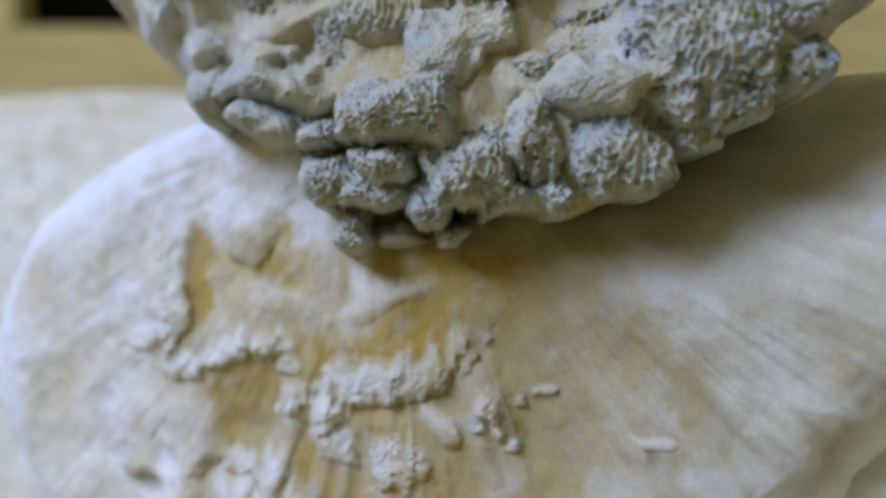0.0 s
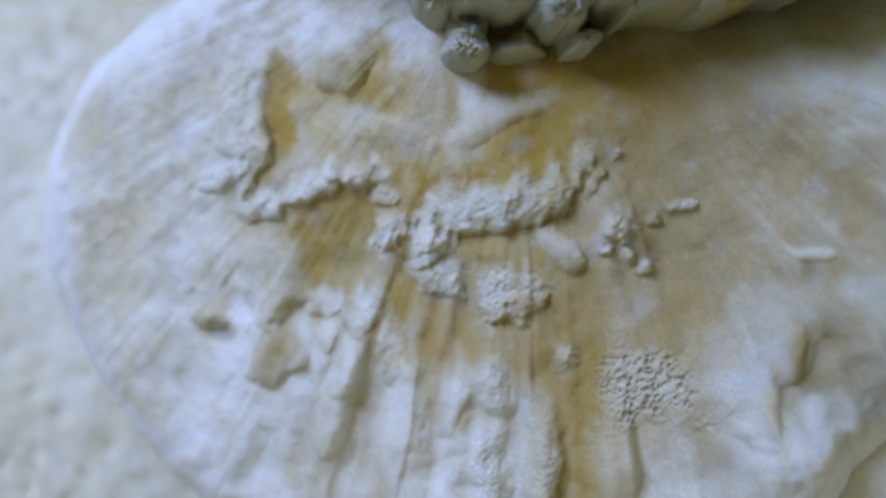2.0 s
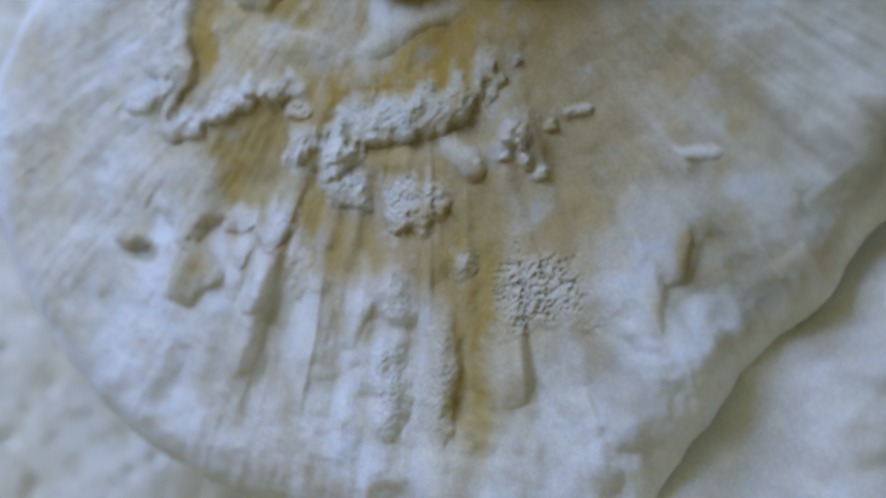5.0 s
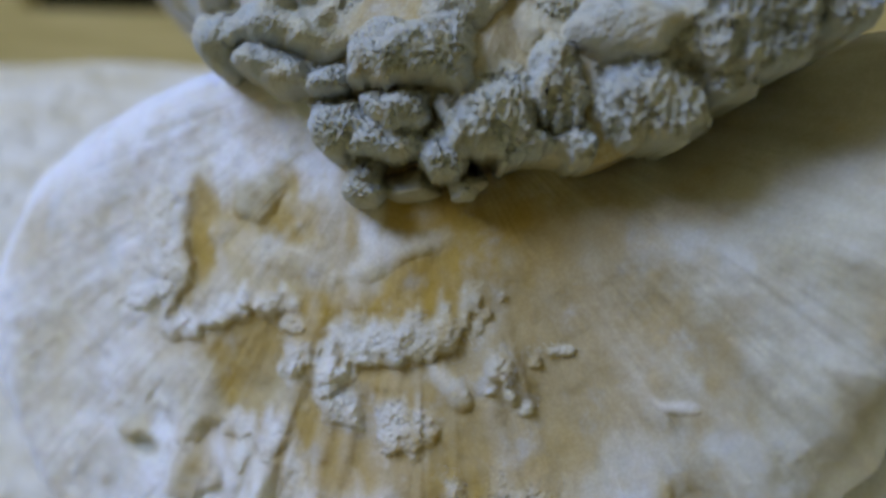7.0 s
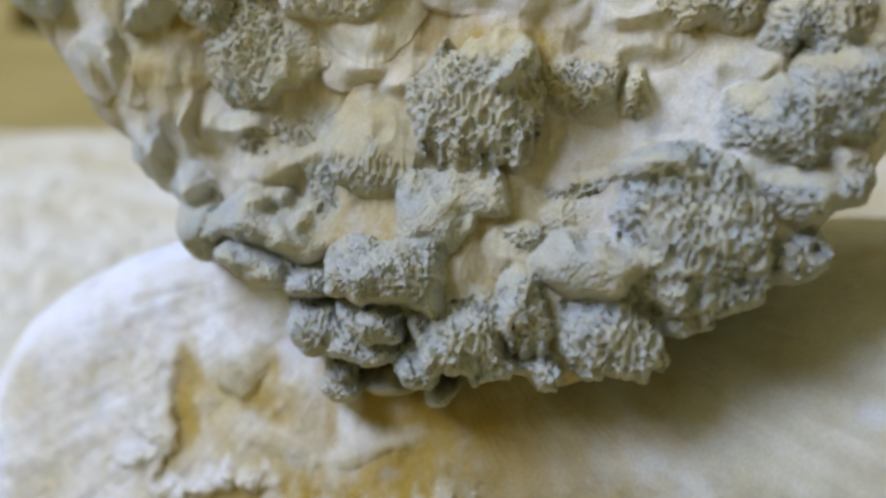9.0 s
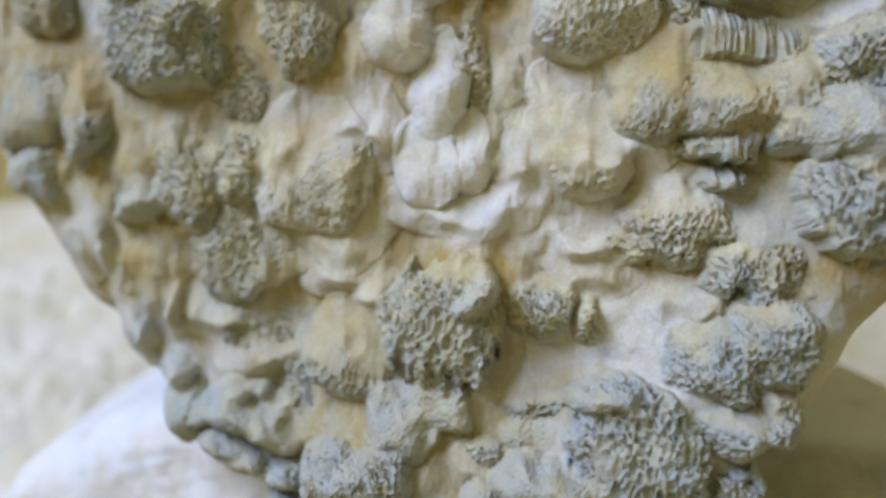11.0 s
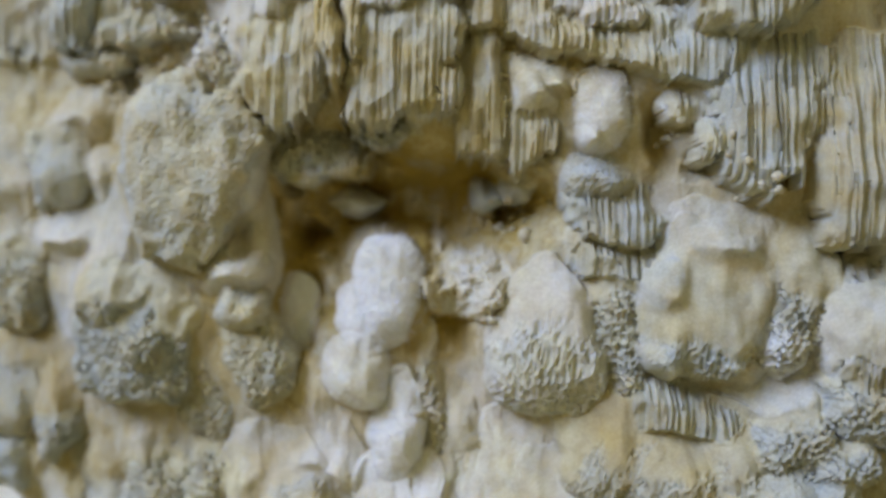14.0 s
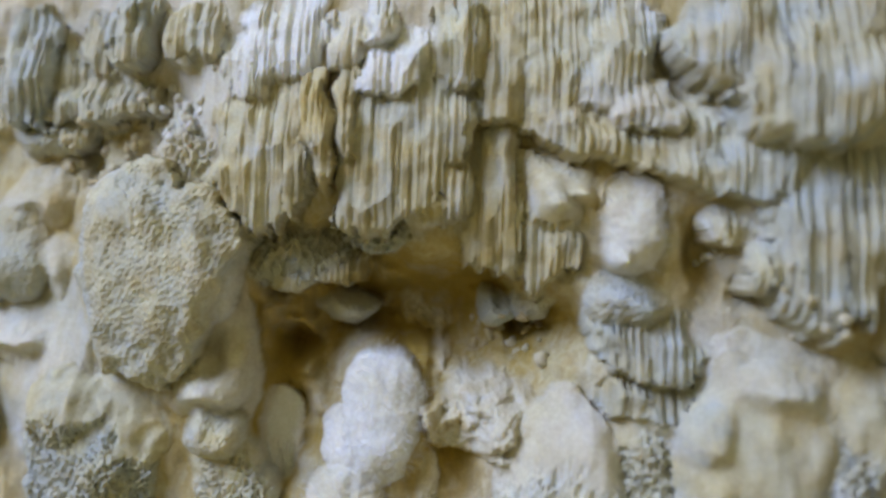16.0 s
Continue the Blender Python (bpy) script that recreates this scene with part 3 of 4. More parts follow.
def under_form(X, Z):
    """The next bracket, beyond the crease."""
    p = np.stack([X, X * 0, Z], 1)
    Y = 0.149 - 0.60 * X - 0.004 * fbm(p / 0.012, 3, 18) - 0.0004 * fbm(p / 0.0025, 3, 19)
    d = 0.044 - np.hypot(X - 0.048, (Z - 0.385) * 0.8)
    t = np.clip(1 - d / 0.012, 0, 1)
    Y += 0.006 * t ** 2 + np.where(d < 0, -d * 12, 0)
    tint = {"ochre": np.clip(0.0 + 0.2 * fbm(p / 0.015, 3, 93), 0, 1), "white": np.clip(0.8 + 0.4 * fbm(p / 0.012, 3, 92), 0, 1), "grey": np.full(len(X), 0.2)}
    return Y, d > -0.006, tint


# ---- upper bracket ----
UPPER_FACE = 0.143


def upper_form(X, Z):
    """Flesh between the lobes, in metres in front of the bracket's mean face, and its tints."""
    p = np.stack([X, X * 0, Z], 1)
    ex = np.where(X < 0.03, (X - 0.03) / 0.101, (X - 0.03) / 0.13)
    low = Z - 0.7 * np.maximum(X - 0.014, 0) - 20 * np.maximum(X - 0.034, 0) ** 2
    ez = np.where(low < 0.55, (low - 0.55) / (0.077 + 0.008 * smooth(-0.035, -0.005, X)), (low - 0.55) / 0.079)
    d = (1 - (np.abs(ex) ** 2.0 + np.abs(ez) ** 2.0) ** 0.5) * 0.08 + 0.0022 + 0.0018 * fbm(p / 0.012, 2, 62)
    # ochre flesh between the lobes, partly standing in for shade in the crevices
    tint = {"ochre": np.clip(0.75 + 0.7 * fbm(p / 0.010, 3, 94), 0, 1), "white": np.clip(0.1 + 0.6 * fbm(p / 0.012, 3, 95), 0, 1), "grey": np.clip(0.1 + 0.5 * fbm(p / 0.008, 3, 96), 0, 1)}
    # draped folds, longer than wide, and a swollen lower rim
    drape = fbm(np.stack([X / 0.0065, X * 0, Z / 0.011], 1), 3, 20)
    F = 0.0005 + 0.0024 * drape
    raised, pitted = UPPER.apply(X, Z, tint)
    F += raised
    t = np.clip(1 - d / 0.008, 0, 1)
    F -= 0.004 * t ** 2.5 + np.where(d < 0, -d * 16, 0)
    return F, tint


fungus = tagged(new("bracket_fungus"), "bulky ochre bracket fungus with ragged grey pores on the log", "fungus")
shelf = tagged(new("bracket_fungus"), "smooth cream fungus bracket with ochre stains and white rim", "fungus")
LOWER, UPPER = Bumps(), Bumps()


def tongues(number):
    """Small overlapping tongues that cover the flesh everywhere; tubes higher up, soft lobes lower down."""
    rnd = random.Random(11)
    for _ in range(number):
        x, z = rnd.uniform(-0.066, 0.073), rnd.uniform(0.484, 0.602)
        if math.hypot((x - 0.004) / 0.019, (z - 0.549) / 0.014) < 1.1:
            continue
        if math.hypot((x - 0.03) / 0.097, (z - 0.7 * max(x - 0.014, 0) - 20 * max(x - 0.034, 0) ** 2 - 0.545) / 0.0795) > 0.90:
            continue
        if z > 0.556 and x > -0.030 or abs(x - 0.012) < 0.022 and z < 0.507:
            continue
        tubes = z > 0.575
        kind = "C" if tubes else rnd.choice("PGGPMT") if z < 0.500 - 0.1 * x else rnd.choice("MMSSSPGO" if -0.022 < x < 0.028 else "PGGSOPS")
        rx, rz = rnd.uniform(0.0020, 0.0042), rnd.uniform(0.0034, 0.0068) * (1.3 if tubes else 1)
        pale = 0.65 if abs(x - 0.004) < 0.022 and 0.500 < z < 0.538 and kind in "MS" else None
        lobe(kind, x, z, rx, rz, rnd.uniform(0.0015, 0.0042), roll=rnd.uniform(-14, 14), box=2.6, drape=0.97, white=pale)


# small tongues over the whole bracket
tongues(110)

# swellings, tufts, hollows and stains of the lower bracket
# broad ochre first; in the middle it partly stands in for shade
LOWER.add(-0.0272, 0.4402, 0.0137, 0.0079, -0.0005, ochre=0.95, white=-0.9)
LOWER.add(-0.0102, 0.4275, 0.0180, 0.0060, -0.0005, ochre=1.3, white=-1)
LOWER.add(0.0064, 0.4339, 0.0110, 0.0077, -0.0005, ochre=1.25, white=-1, grey=0.3)
LOWER.add(-0.0043, 0.4498, 0.0123, 0.0049, -0.0004, ochre=1.0, white=-0.9)
LOWER.add(0.0122, 0.4459, 0.0119, 0.0065, -0.0003, ochre=0.95, white=-0.9, grey=0.3)
LOWER.add(-0.0274, 0.4517, 0.0079, 0.0043, -0.0004, ochre=0.5, white=-0.6)
LOWER.add(-0.0608, 0.4404, 0.0099, 0.0215, 0.0003, ochre=0.1, white=-0.3)
LOWER.add(0.0091, 0.4412, 0.0157, 0.0115, -0.0002, ochre=1.1, white=-1, grey=0.35)
LOWER.add(-0.0344, 0.4565, 0.0021, 0.0067, -0.0012, ochre=0.9, white=-1)
LOWER.add(-0.0245, 0.4586, 0.0085, 0.0050, -0.0016, ochre=0.8, white=-1)
LOWER.add(-0.0201, 0.4555, 0.0042, 0.0024, -0.0006, ochre=0.8, white=-0.8)
LOWER.add(0.0018, 0.4432, 0.0024, 0.0038, -0.0016, ochre=0.95, white=-1)
LOWER.add(-0.0257, 0.4359, 0.0079, 0.0050, -0.0006, ochre=0.6, white=-0.8)
LOWER.add(-0.0215, 0.4542, 0.0077, 0.0021, 0.0008, roll=-8, white=0.25, ochre=-0.5)
LOWER.add(-0.0074, 0.4535, 0.0085, 0.0017, 0.0012, roll=18, white=0.45, ochre=-0.6)
LOWER.add(-0.0132, 0.4516, 0.0041, 0.0034, 0.0008, roll=50, white=0.35, ochre=-0.5)
LOWER.add(-0.0261, 0.4610, 0.0036, 0.0030, 0.0022, grey=0.4, white=-0.4, ochre=-0.6, sharp=0.4)
LOWER.add(-0.0405, 0.4547, 0.0034, 0.0076, 0.0022, roll=8, rough=0.5, white=0.5, ochre=-0.7, sharp=0.35)
LOWER.add(-0.0442, 0.4465, 0.0035, 0.0014, 0.0015, roll=15, rough=0.8, white=0.6, ochre=-0.7, sharp=0.35)
LOWER.add(-0.0375, 0.4437, 0.0044, 0.0020, 0.0020, roll=12, rough=0.9, white=0.6, ochre=-0.7, sharp=0.35)
LOWER.add(-0.0310, 0.4462, 0.0045, 0.0022, 0.0022, roll=25, rough=0.9, white=0.6, ochre=-0.7, sharp=0.35)
LOWER.add(-0.0257, 0.4479, 0.0036, 0.0019, 0.0020, roll=-10, rough=0.9, white=0.55, ochre=-0.7, sharp=0.35)
LOWER.add(-0.0214, 0.4454, 0.0029, 0.0014, 0.0012, roll=-15, rough=0.9, white=0.4, ochre=-0.4)
LOWER.add(-0.0210, 0.4412, 0.0021, 0.0024, 0.0012, rough=0.9, white=0.45, ochre=-0.5)
LOWER.add(-0.0073, 0.4437, 0.0102, 0.0034, 0.0024, roll=23, rough=0.7, white=0.35, grey=0.4, ochre=-0.8, pores=0.3, sharp=0.3)
LOWER.add(-0.0157, 0.4391, 0.0042, 0.0033, 0.0020, roll=-20, rough=0.6, white=0.5, grey=0.2, ochre=-0.7, sharp=0.35)
LOWER.add(-0.0138, 0.4347, 0.0031, 0.0030, 0.0018, roll=-25, rough=0.8, white=0.4, grey=0.2, ochre=-0.6, sharp=0.35)
LOWER.add(-0.0071, 0.4326, 0.0031, 0.0031, 0.0016, rough=1, white=0.4, grey=0.2, ochre=-0.5, sharp=0.4, pores=0.5)
LOWER.add(-0.0029, 0.4340, 0.0014, 0.0021, 0.0013, rough=1, white=0.5, ochre=-0.5, sharp=0.4)
LOWER.add(-0.0000, 0.4376, 0.0015, 0.0029, 0.0017, roll=38, rough=0.3, white=0.7, ochre=-0.7, sharp=0.4)
LOWER.add(0.0058, 0.4419, 0.0018, 0.0018, 0.0015, roll=25, rough=1, white=0.7, ochre=-0.7, sharp=0.4)
LOWER.add(0.0041, 0.4388, 0.0016, 0.0009, 0.0013, roll=35, rough=1, white=0.7, ochre=-0.7, sharp=0.4)
LOWER.add(0.0070, 0.4393, 0.0010, 0.0018, 0.0013, roll=40, rough=1, white=0.7, ochre=-0.7, sharp=0.4)
LOWER.add(0.0093, 0.4429, 0.0010, 0.0007, 0.0012, rough=1, white=0.7, ochre=-0.7, sharp=0.4)
LOWER.add(0.0119, 0.4436, 0.0017, 0.0005, 0.0012, rough=1, white=0.7, ochre=-0.7, sharp=0.4)
LOWER.add(0.0087, 0.4375, 0.0008, 0.0008, 0.0010, rough=1, white=0.7, ochre=-0.7, sharp=0.4)
LOWER.add(-0.0365, 0.4336, 0.0050, 0.0056, 0.0020, white=0.35, grey=0.25, ochre=-0.6, sharp=0.35)
LOWER.add(-0.0359, 0.4231, 0.0045, 0.0045, 0.0022, ochre=0.5, white=-0.6, grey=0.25, sharp=0.35)
LOWER.add(-0.0458, 0.4283, 0.0039, 0.0031, 0.0016, white=0.35, roll=20, ochre=-0.3, sharp=0.4)
# notch greyed as well as sunk, its shadow put into the tint
LOWER.add(-0.0444, 0.4249, 0.0040, 0.0017, -0.0020, roll=15, grey=0.7, white=-1)
LOWER.add(-0.0454, 0.4349, 0.0033, 0.0051, 0.0012, white=0.5, ochre=-0.4, rough=0.2)
LOWER.add(-0.0300, 0.4301, 0.0026, 0.0022, 0.0013, rough=0.5, white=0.65, ochre=-0.7, sharp=0.4)
LOWER.add(-0.0239, 0.4299, 0.0027, 0.0031, 0.0014, rough=0.5, white=0.65, ochre=-0.7, sharp=0.4)
LOWER.add(-0.0249, 0.4238, 0.0029, 0.0044, 0.0015, rough=0.3, white=0.65, ochre=-0.7, sharp=0.45)
LOWER.add(-0.0203, 0.4255, 0.0017, 0.0038, 0.0014, rough=0.4, white=0.65, ochre=-0.7, sharp=0.4)
LOWER.add(-0.0285, 0.4265, 0.0019, 0.0036, 0.0012, rough=0.4, white=0.65, ochre=-0.7, sharp=0.4)
LOWER.add(-0.0224, 0.4155, 0.0092, 0.0063, 0.0006, white=0.6, ochre=-0.6)
LOWER.add(0.0077, 0.4241, 0.0056, 0.0051, 0.0009, white=0.4, grey=0.25, pores=1, ochre=-0.5, rough=0.3)
LOWER.add(-0.0003, 0.4267, 0.0018, 0.0023, 0.0010, white=0.6, rough=0.5, ochre=-0.6, pores=0.4)
LOWER.add(-0.0128, 0.4202, 0.0027, 0.0042, 0.0013, white=0.55, ochre=-0.6, sharp=0.45)
LOWER.add(-0.0071, 0.4210, 0.0025, 0.0035, 0.0013, white=0.55, ochre=-0.6, sharp=0.45, pores=0.3)
LOWER.add(-0.0076, 0.4114, 0.0033, 0.0060, 0.0018, white=0.55, grey=0.2, ochre=-0.6, pores=0.35, sharp=0.45)
LOWER.add(-0.0012, 0.4138, 0.0028, 0.0089, 0.0016, white=0.5, grey=0.2, ochre=-0.5, pores=0.3, sharp=0.45)
LOWER.add(0.0013, 0.4154, 0.0009, 0.0038, -0.0006, ochre=0.6, white=-0.6)
LOWER.add(0.0057, 0.4153, 0.0029, 0.0049, 0.0012, white=0.5, grey=0.2, ochre=-0.4, sharp=0.5)
LOWER.add(0.0026, 0.4086, 0.0019, 0.0037, 0.0008, ochre=0.4, white=-0.3)
LOWER.add(0.0195, 0.4301, 0.0035, 0.0044, 0.0015, roll=15, white=0.5, ochre=-0.6, sharp=0.4)
LOWER.add(0.0222, 0.4303, 0.0009, 0.0035, 0.0009, roll=-6, ochre=0.6, white=-0.7, grey=0.4)
LOWER.add(0.0163, 0.4247, 0.0032, 0.0052, 0.0012, roll=30, white=0.55, ochre=-0.5, sharp=0.45)
LOWER.add(0.0187, 0.4230, 0.0011, 0.0023, 0.0007, ochre=0.5, white=-0.6, grey=0.3)
LOWER.add(0.0231, 0.4391, 0.0020, 0.0007, 0.0006, white=0.5, rough=0.3)
LOWER.add(0.0244, 0.4180, 0.0033, 0.0067, 0.0012, roll=-15, white=0.7, ochre=-0.6, sharp=0.6)
LOWER.add(0.0183, 0.4138, 0.0034, 0.0057, 0.0012, white=0.6, ochre=-0.5, sharp=0.6)
LOWER.add(0.0127, 0.4119, 0.0030, 0.0053, 0.0010, white=0.6, ochre=-0.4, sharp=0.6)
LOWER.add(-0.0167, 0.4085, 0.0048, 0.0048, 0.0009, white=0.5, sharp=0.5)

# hollows and stains of the upper bracket; the hollows' ochre partly paints their shade
UPPER.add(0.0032, 0.5536, 0.0213, 0.0090, -0.0120, ochre=1.3, grey=-0.9, white=-0.8, sharp=0.55)
UPPER.add(-0.0105, 0.5440, 0.0037, 0.0128, -0.0075, ochre=1.4, grey=-1, white=-1, sharp=0.6)
UPPER.add(0.0094, 0.5387, 0.0038, 0.0057, -0.0055, ochre=1.6, grey=-1, white=-1)
UPPER.add(0.0117, 0.5453, 0.0063, 0.0057, 0.0040, ochre=0.35, grey=0.15, white=0.25, rough=1, pores=0.6, sharp=0.3)
UPPER.add(-0.0006, 0.5481, 0.0039, 0.0033, 0.0025, ochre=0.3, white=0.2, rough=0.6, sharp=0.3)
UPPER.add(0.0058, 0.5538, 0.0038, 0.0022, 0.0015, ochre=0.5, white=0.2, rough=1, sharp=0.3)
UPPER.add(-0.0344, 0.5728, 0.0093, 0.0043, -0.0035, ochre=1.0, white=0.2, rough=0.7)
UPPER.add(0.0346, 0.5626, 0.0026, 0.0055, -0.0050, ochre=1.3, white=-0.6)
UPPER.add(0.0418, 0.5577, 0.0054, 0.0023, -0.0040, ochre=1.2, white=-0.3, rough=0.6)
UPPER.add(0.0529, 0.5427, 0.0009, 0.0136, -0.0090, ochre=1.3, white=-1, grey=-0.6)
UPPER.add(0.0441, 0.5359, 0.0019, 0.0017, -0.0020, ochre=1.2, white=-1)
UPPER.add(-0.0241, 0.4964, 0.0112, 0.0082, -0.0010, ochre=0.6, grey=-0.7, white=0.15)
UPPER.add(-0.0154, 0.4904, 0.0051, 0.0069, -0.0010, ochre=0.55, grey=-0.7, white=-0.4)
UPPER.add(0.0216, 0.4944, 0.0115, 0.0066, -0.0010, white=0.5, grey=-0.8, ochre=0.35)
UPPER.add(0.0136, 0.5105, 0.0184, 0.0055, 0.0010, white=0.6, ochre=-0.5, grey=-0.8)
UPPER.add(-0.0396, 0.5199, 0.0126, 0.0067, -0.0010, ochre=0.8, grey=-0.6)

# folded left rim
lobe("M", -0.0486, 0.5051, 0.0043, 0.0082, 0.0030, roll=28, white=0.3, grey=0.2, blend=0.004)
lobe("M", -0.0401, 0.4936, 0.0033, 0.0079, 0.0045, roll=28, white=0.25, grey=0.25, blend=0.004)
lobe("M", -0.0324, 0.4955, 0.0018, 0.0052, 0.0070, roll=6, white=0.15, blend=0.003)
lobe("G", -0.0384, 0.5097, 0.0044, 0.0032, 0.0060, grey=0.4)
lobe("M", -0.0250, 0.4953, 0.0074, 0.0052, 0.0040, ochre=0.12, white=0.2, blend=0.004)
lobe("G", -0.0219, 0.5042, 0.0078, 0.0062, 0.0055, grey=0.3, ochre=0.05)
lobe("O", -0.0180, 0.4895, 0.0095, 0.0056, 0.0040, roll=28, ochre=0.42, blend=0.004)
lobe("M", -0.0340, 0.4872, 0.0030, 0.0074, 0.0055, roll=36, white=0.2, grey=0.25, blend=0.004)
lobe("G", -0.0199, 0.4810, 0.0087, 0.0037, 0.0100, roll=-8, grey=0.35, blend=0.003)
lobe("G", -0.0303, 0.4811, 0.0038, 0.0049, 0.0070, roll=36, grey=0.35, blend=0.003)
# pale middle
lobe("M", 0.0144, 0.4892, 0.0074, 0.0050, 0.0060, white=0.5, blend=0.004)
lobe("M", 0.0261, 0.4965, 0.0090, 0.0065, 0.0055, white=0.55, blend=0.004)
lobe("M", 0.0218, 0.5028, 0.0050, 0.0045, 0.0060, white=0.45, blend=0.004)
lobe("M", -0.0088, 0.5062, 0.0066, 0.0045, 0.0065, white=0.35, blend=0.004)
lobe("P", 0.0222, 0.4972, 0.0017, 0.0031, 0.0080, grey=0.2)
lobe("P", 0.0290, 0.5064, 0.0054, 0.0032, 0.0090, crown=0.2, grey=0.3)
lobe("P", 0.0367, 0.5040, 0.0039, 0.0038, 0.0110, crown=0.3)
lobe("M", 0.0334, 0.4994, 0.0031, 0.0028, 0.0090, ochre=0.4)
lobe("S", -0.0062, 0.4916, 0.0075, 0.0064, 0.0100, crown=-0.25, ochre=0.3, grey=0.35)
lobe("M", -0.0041, 0.4982, 0.0035, 0.0036, 0.0090, ochre=0.3, drape=0.6)
lobe("T", 0.0049, 0.4956, 0.0076, 0.0076, 0.0130, crown=0.8, grey=0.4)
lobe("P", 0.0089, 0.4993, 0.0027, 0.0033, 0.0155, crown=0.6, drape=0.4)
lobe("P", 0.0162, 0.4988, 0.0044, 0.0039, 0.0095, crown=0.5, grey=0.35)
lobe("G", 0.0048, 0.4866, 0.0040, 0.0044, 0.0120, grey=0.35, drape=0.6)
lobe("P", 0.0171, 0.4868, 0.0042, 0.0019, 0.0090, grey=0.4)
lobe("G", 0.0159, 0.4828, 0.0038, 0.0025, 0.0100, grey=0.3)
lobe("M", 0.0084, 0.4780, 0.0038, 0.0034, 0.0110, ochre=0.3, grey=0.1)
lobe("P", 0.0098, 0.4802, 0.0031, 0.0021, 0.0120, grey=0.3)
# knobs along the lower rim
lobe("P", 0.0343, 0.4937, 0.0051, 0.0049, 0.0130, crown=0.25)
lobe("P", 0.0401, 0.4962, 0.0045, 0.0055, 0.0140, crown=0.4)
lobe("P", 0.0407, 0.4880, 0.0034, 0.0036, 0.0135, crown=0.5)
lobe("P", 0.0366, 0.4860, 0.0038, 0.0034, 0.0145, crown=0.3, drape=0.3)
lobe("T", 0.0370, 0.4797, 0.0037, 0.0038, 0.0125, crown=2)
lobe("T", 0.0264, 0.4817, 0.0072, 0.0087, 0.0165, crown=0.95)
lobe("G", 0.0242, 0.4873, 0.0046, 0.0022, 0.0165, grey=0.45, drape=0.5)
lobe("T", 0.0307, 0.4764, 0.0040, 0.0031, 0.0140)
lobe("T", 0.0269, 0.4730, 0.0049, 0.0023, 0.0125, crown=2)
lobe("G", -0.0010, 0.4828, 0.0044, 0.0057, 0.0140, grey=0.42, drape=0.4)
lobe("P", -0.0139, 0.4696, 0.0046, 0.0031, 0.0105, crown=2, drape=0.7)
lobe("P", -0.0149, 0.4750, 0.0038, 0.0031, 0.0100, ochre=0.1, crown=0.8, drape=0.8)
lobe("G", -0.0218, 0.4766, 0.0063, 0.0030, 0.0090, grey=0.35, drape=0.9, roll=-14)
lobe("P", -0.0083, 0.4677, 0.0062, 0.0020, 0.0120, crown=2)
lobe("P", -0.0064, 0.4704, 0.0042, 0.0025, 0.0160, crown=2)
lobe("P", -0.0054, 0.4759, 0.0069, 0.0040, 0.0195, box=5, crown=2, drape=0.15, roll=-4)
lobe("T", -0.0016, 0.4664, 0.0036, 0.0032, 0.0140, crown=2)
lobe("T", 0.0032, 0.4698, 0.0052, 0.0047, 0.0170, crown=0.8)
lobe("T", 0.0070, 0.4664, 0.0036, 0.0027, 0.0145, crown=2)
lobe("T", 0.0097, 0.4717, 0.0028, 0.0048, 0.0165, crown=0.8)
lobe("T", 0.0114, 0.4661, 0.0025, 0.0029, 0.0150, crown=2)
lobe("T", 0.0183, 0.4706, 0.0059, 0.0056, 0.0170, crown=2)
lobe("G", 0.0168, 0.4770, 0.0059, 0.0035, 0.0185, drape=0.25, grey=0.42, blend=0.0025)
lobe("P", 0.0016, 0.4626, 0.0025, 0.0020, 0.0090, crown=2)
lobe("P", -0.0119, 0.4636, 0.0026, 0.0046, 0.0070, crown=2)
lobe("O", -0.0060, 0.4632, 0.0061, 0.0032, 0.0030, ochre=0.6, grey=0.3)
# folds and lobes beside and below the hollow
lobe("G", -0.0478, 0.5584, 0.0050, 0.0066, 0.0080, grey=0.35)
lobe("M", -0.0574, 0.5574, 0.0064, 0.0077, 0.0060, ochre=0.35)
lobe("M", -0.0457, 0.5482, 0.0064, 0.0037, 0.0080, white=0.25, drape=0.95)
lobe("P", -0.0553, 0.5416, 0.0065, 0.0071, 0.0080, grey=0.35, crown=0.6, drape=0.95)
lobe("O", -0.0538, 0.5322, 0.0063, 0.0068, 0.0040, ochre=0.85)
lobe("P", -0.0335, 0.5359, 0.0102, 0.0111, 0.0130, grey=0.55, crown=0.1, drape=0.45, roll=-12)
lobe("P", -0.0375, 0.5410, 0.0056, 0.0057, 0.0145, grey=0.45, crown=-0.2, drape=0.3)
lobe("P", -0.0308, 0.5347, 0.0046, 0.0043, 0.0150, crown=0.4, grey=0.5, drape=0.5)
lobe("P", -0.0323, 0.5276, 0.0068, 0.0030, 0.0120, grey=0.5, crown=2)
lobe("M", -0.0188, 0.5442, 0.0058, 0.0034, 0.0130, drape=0.35, grey=0.25, ochre=0.1)
lobe("P", -0.0160, 0.5338, 0.0046, 0.0094, 0.0115, roll=22, crown=0.2, grey=0.45)
lobe("G", -0.0174, 0.5390, 0.0043, 0.0037, 0.0135, grey=0.4, drape=0.4)
lobe("M", -0.0154, 0.5491, 0.0031, 0.0112, 0.0080, roll=4, ochre=0.15, grey=0.3)
lobe("P", -0.0239, 0.5286, 0.0046, 0.0083, 0.0070, roll=18, grey=0.35, ochre=0.15, crown=0.4)
lobe("O", -0.0480, 0.5254, 0.0047, 0.0108, 0.0060, ochre=0.85)
lobe("O", -0.0379, 0.5182, 0.0046, 0.0109, 0.0060, ochre=0.9)
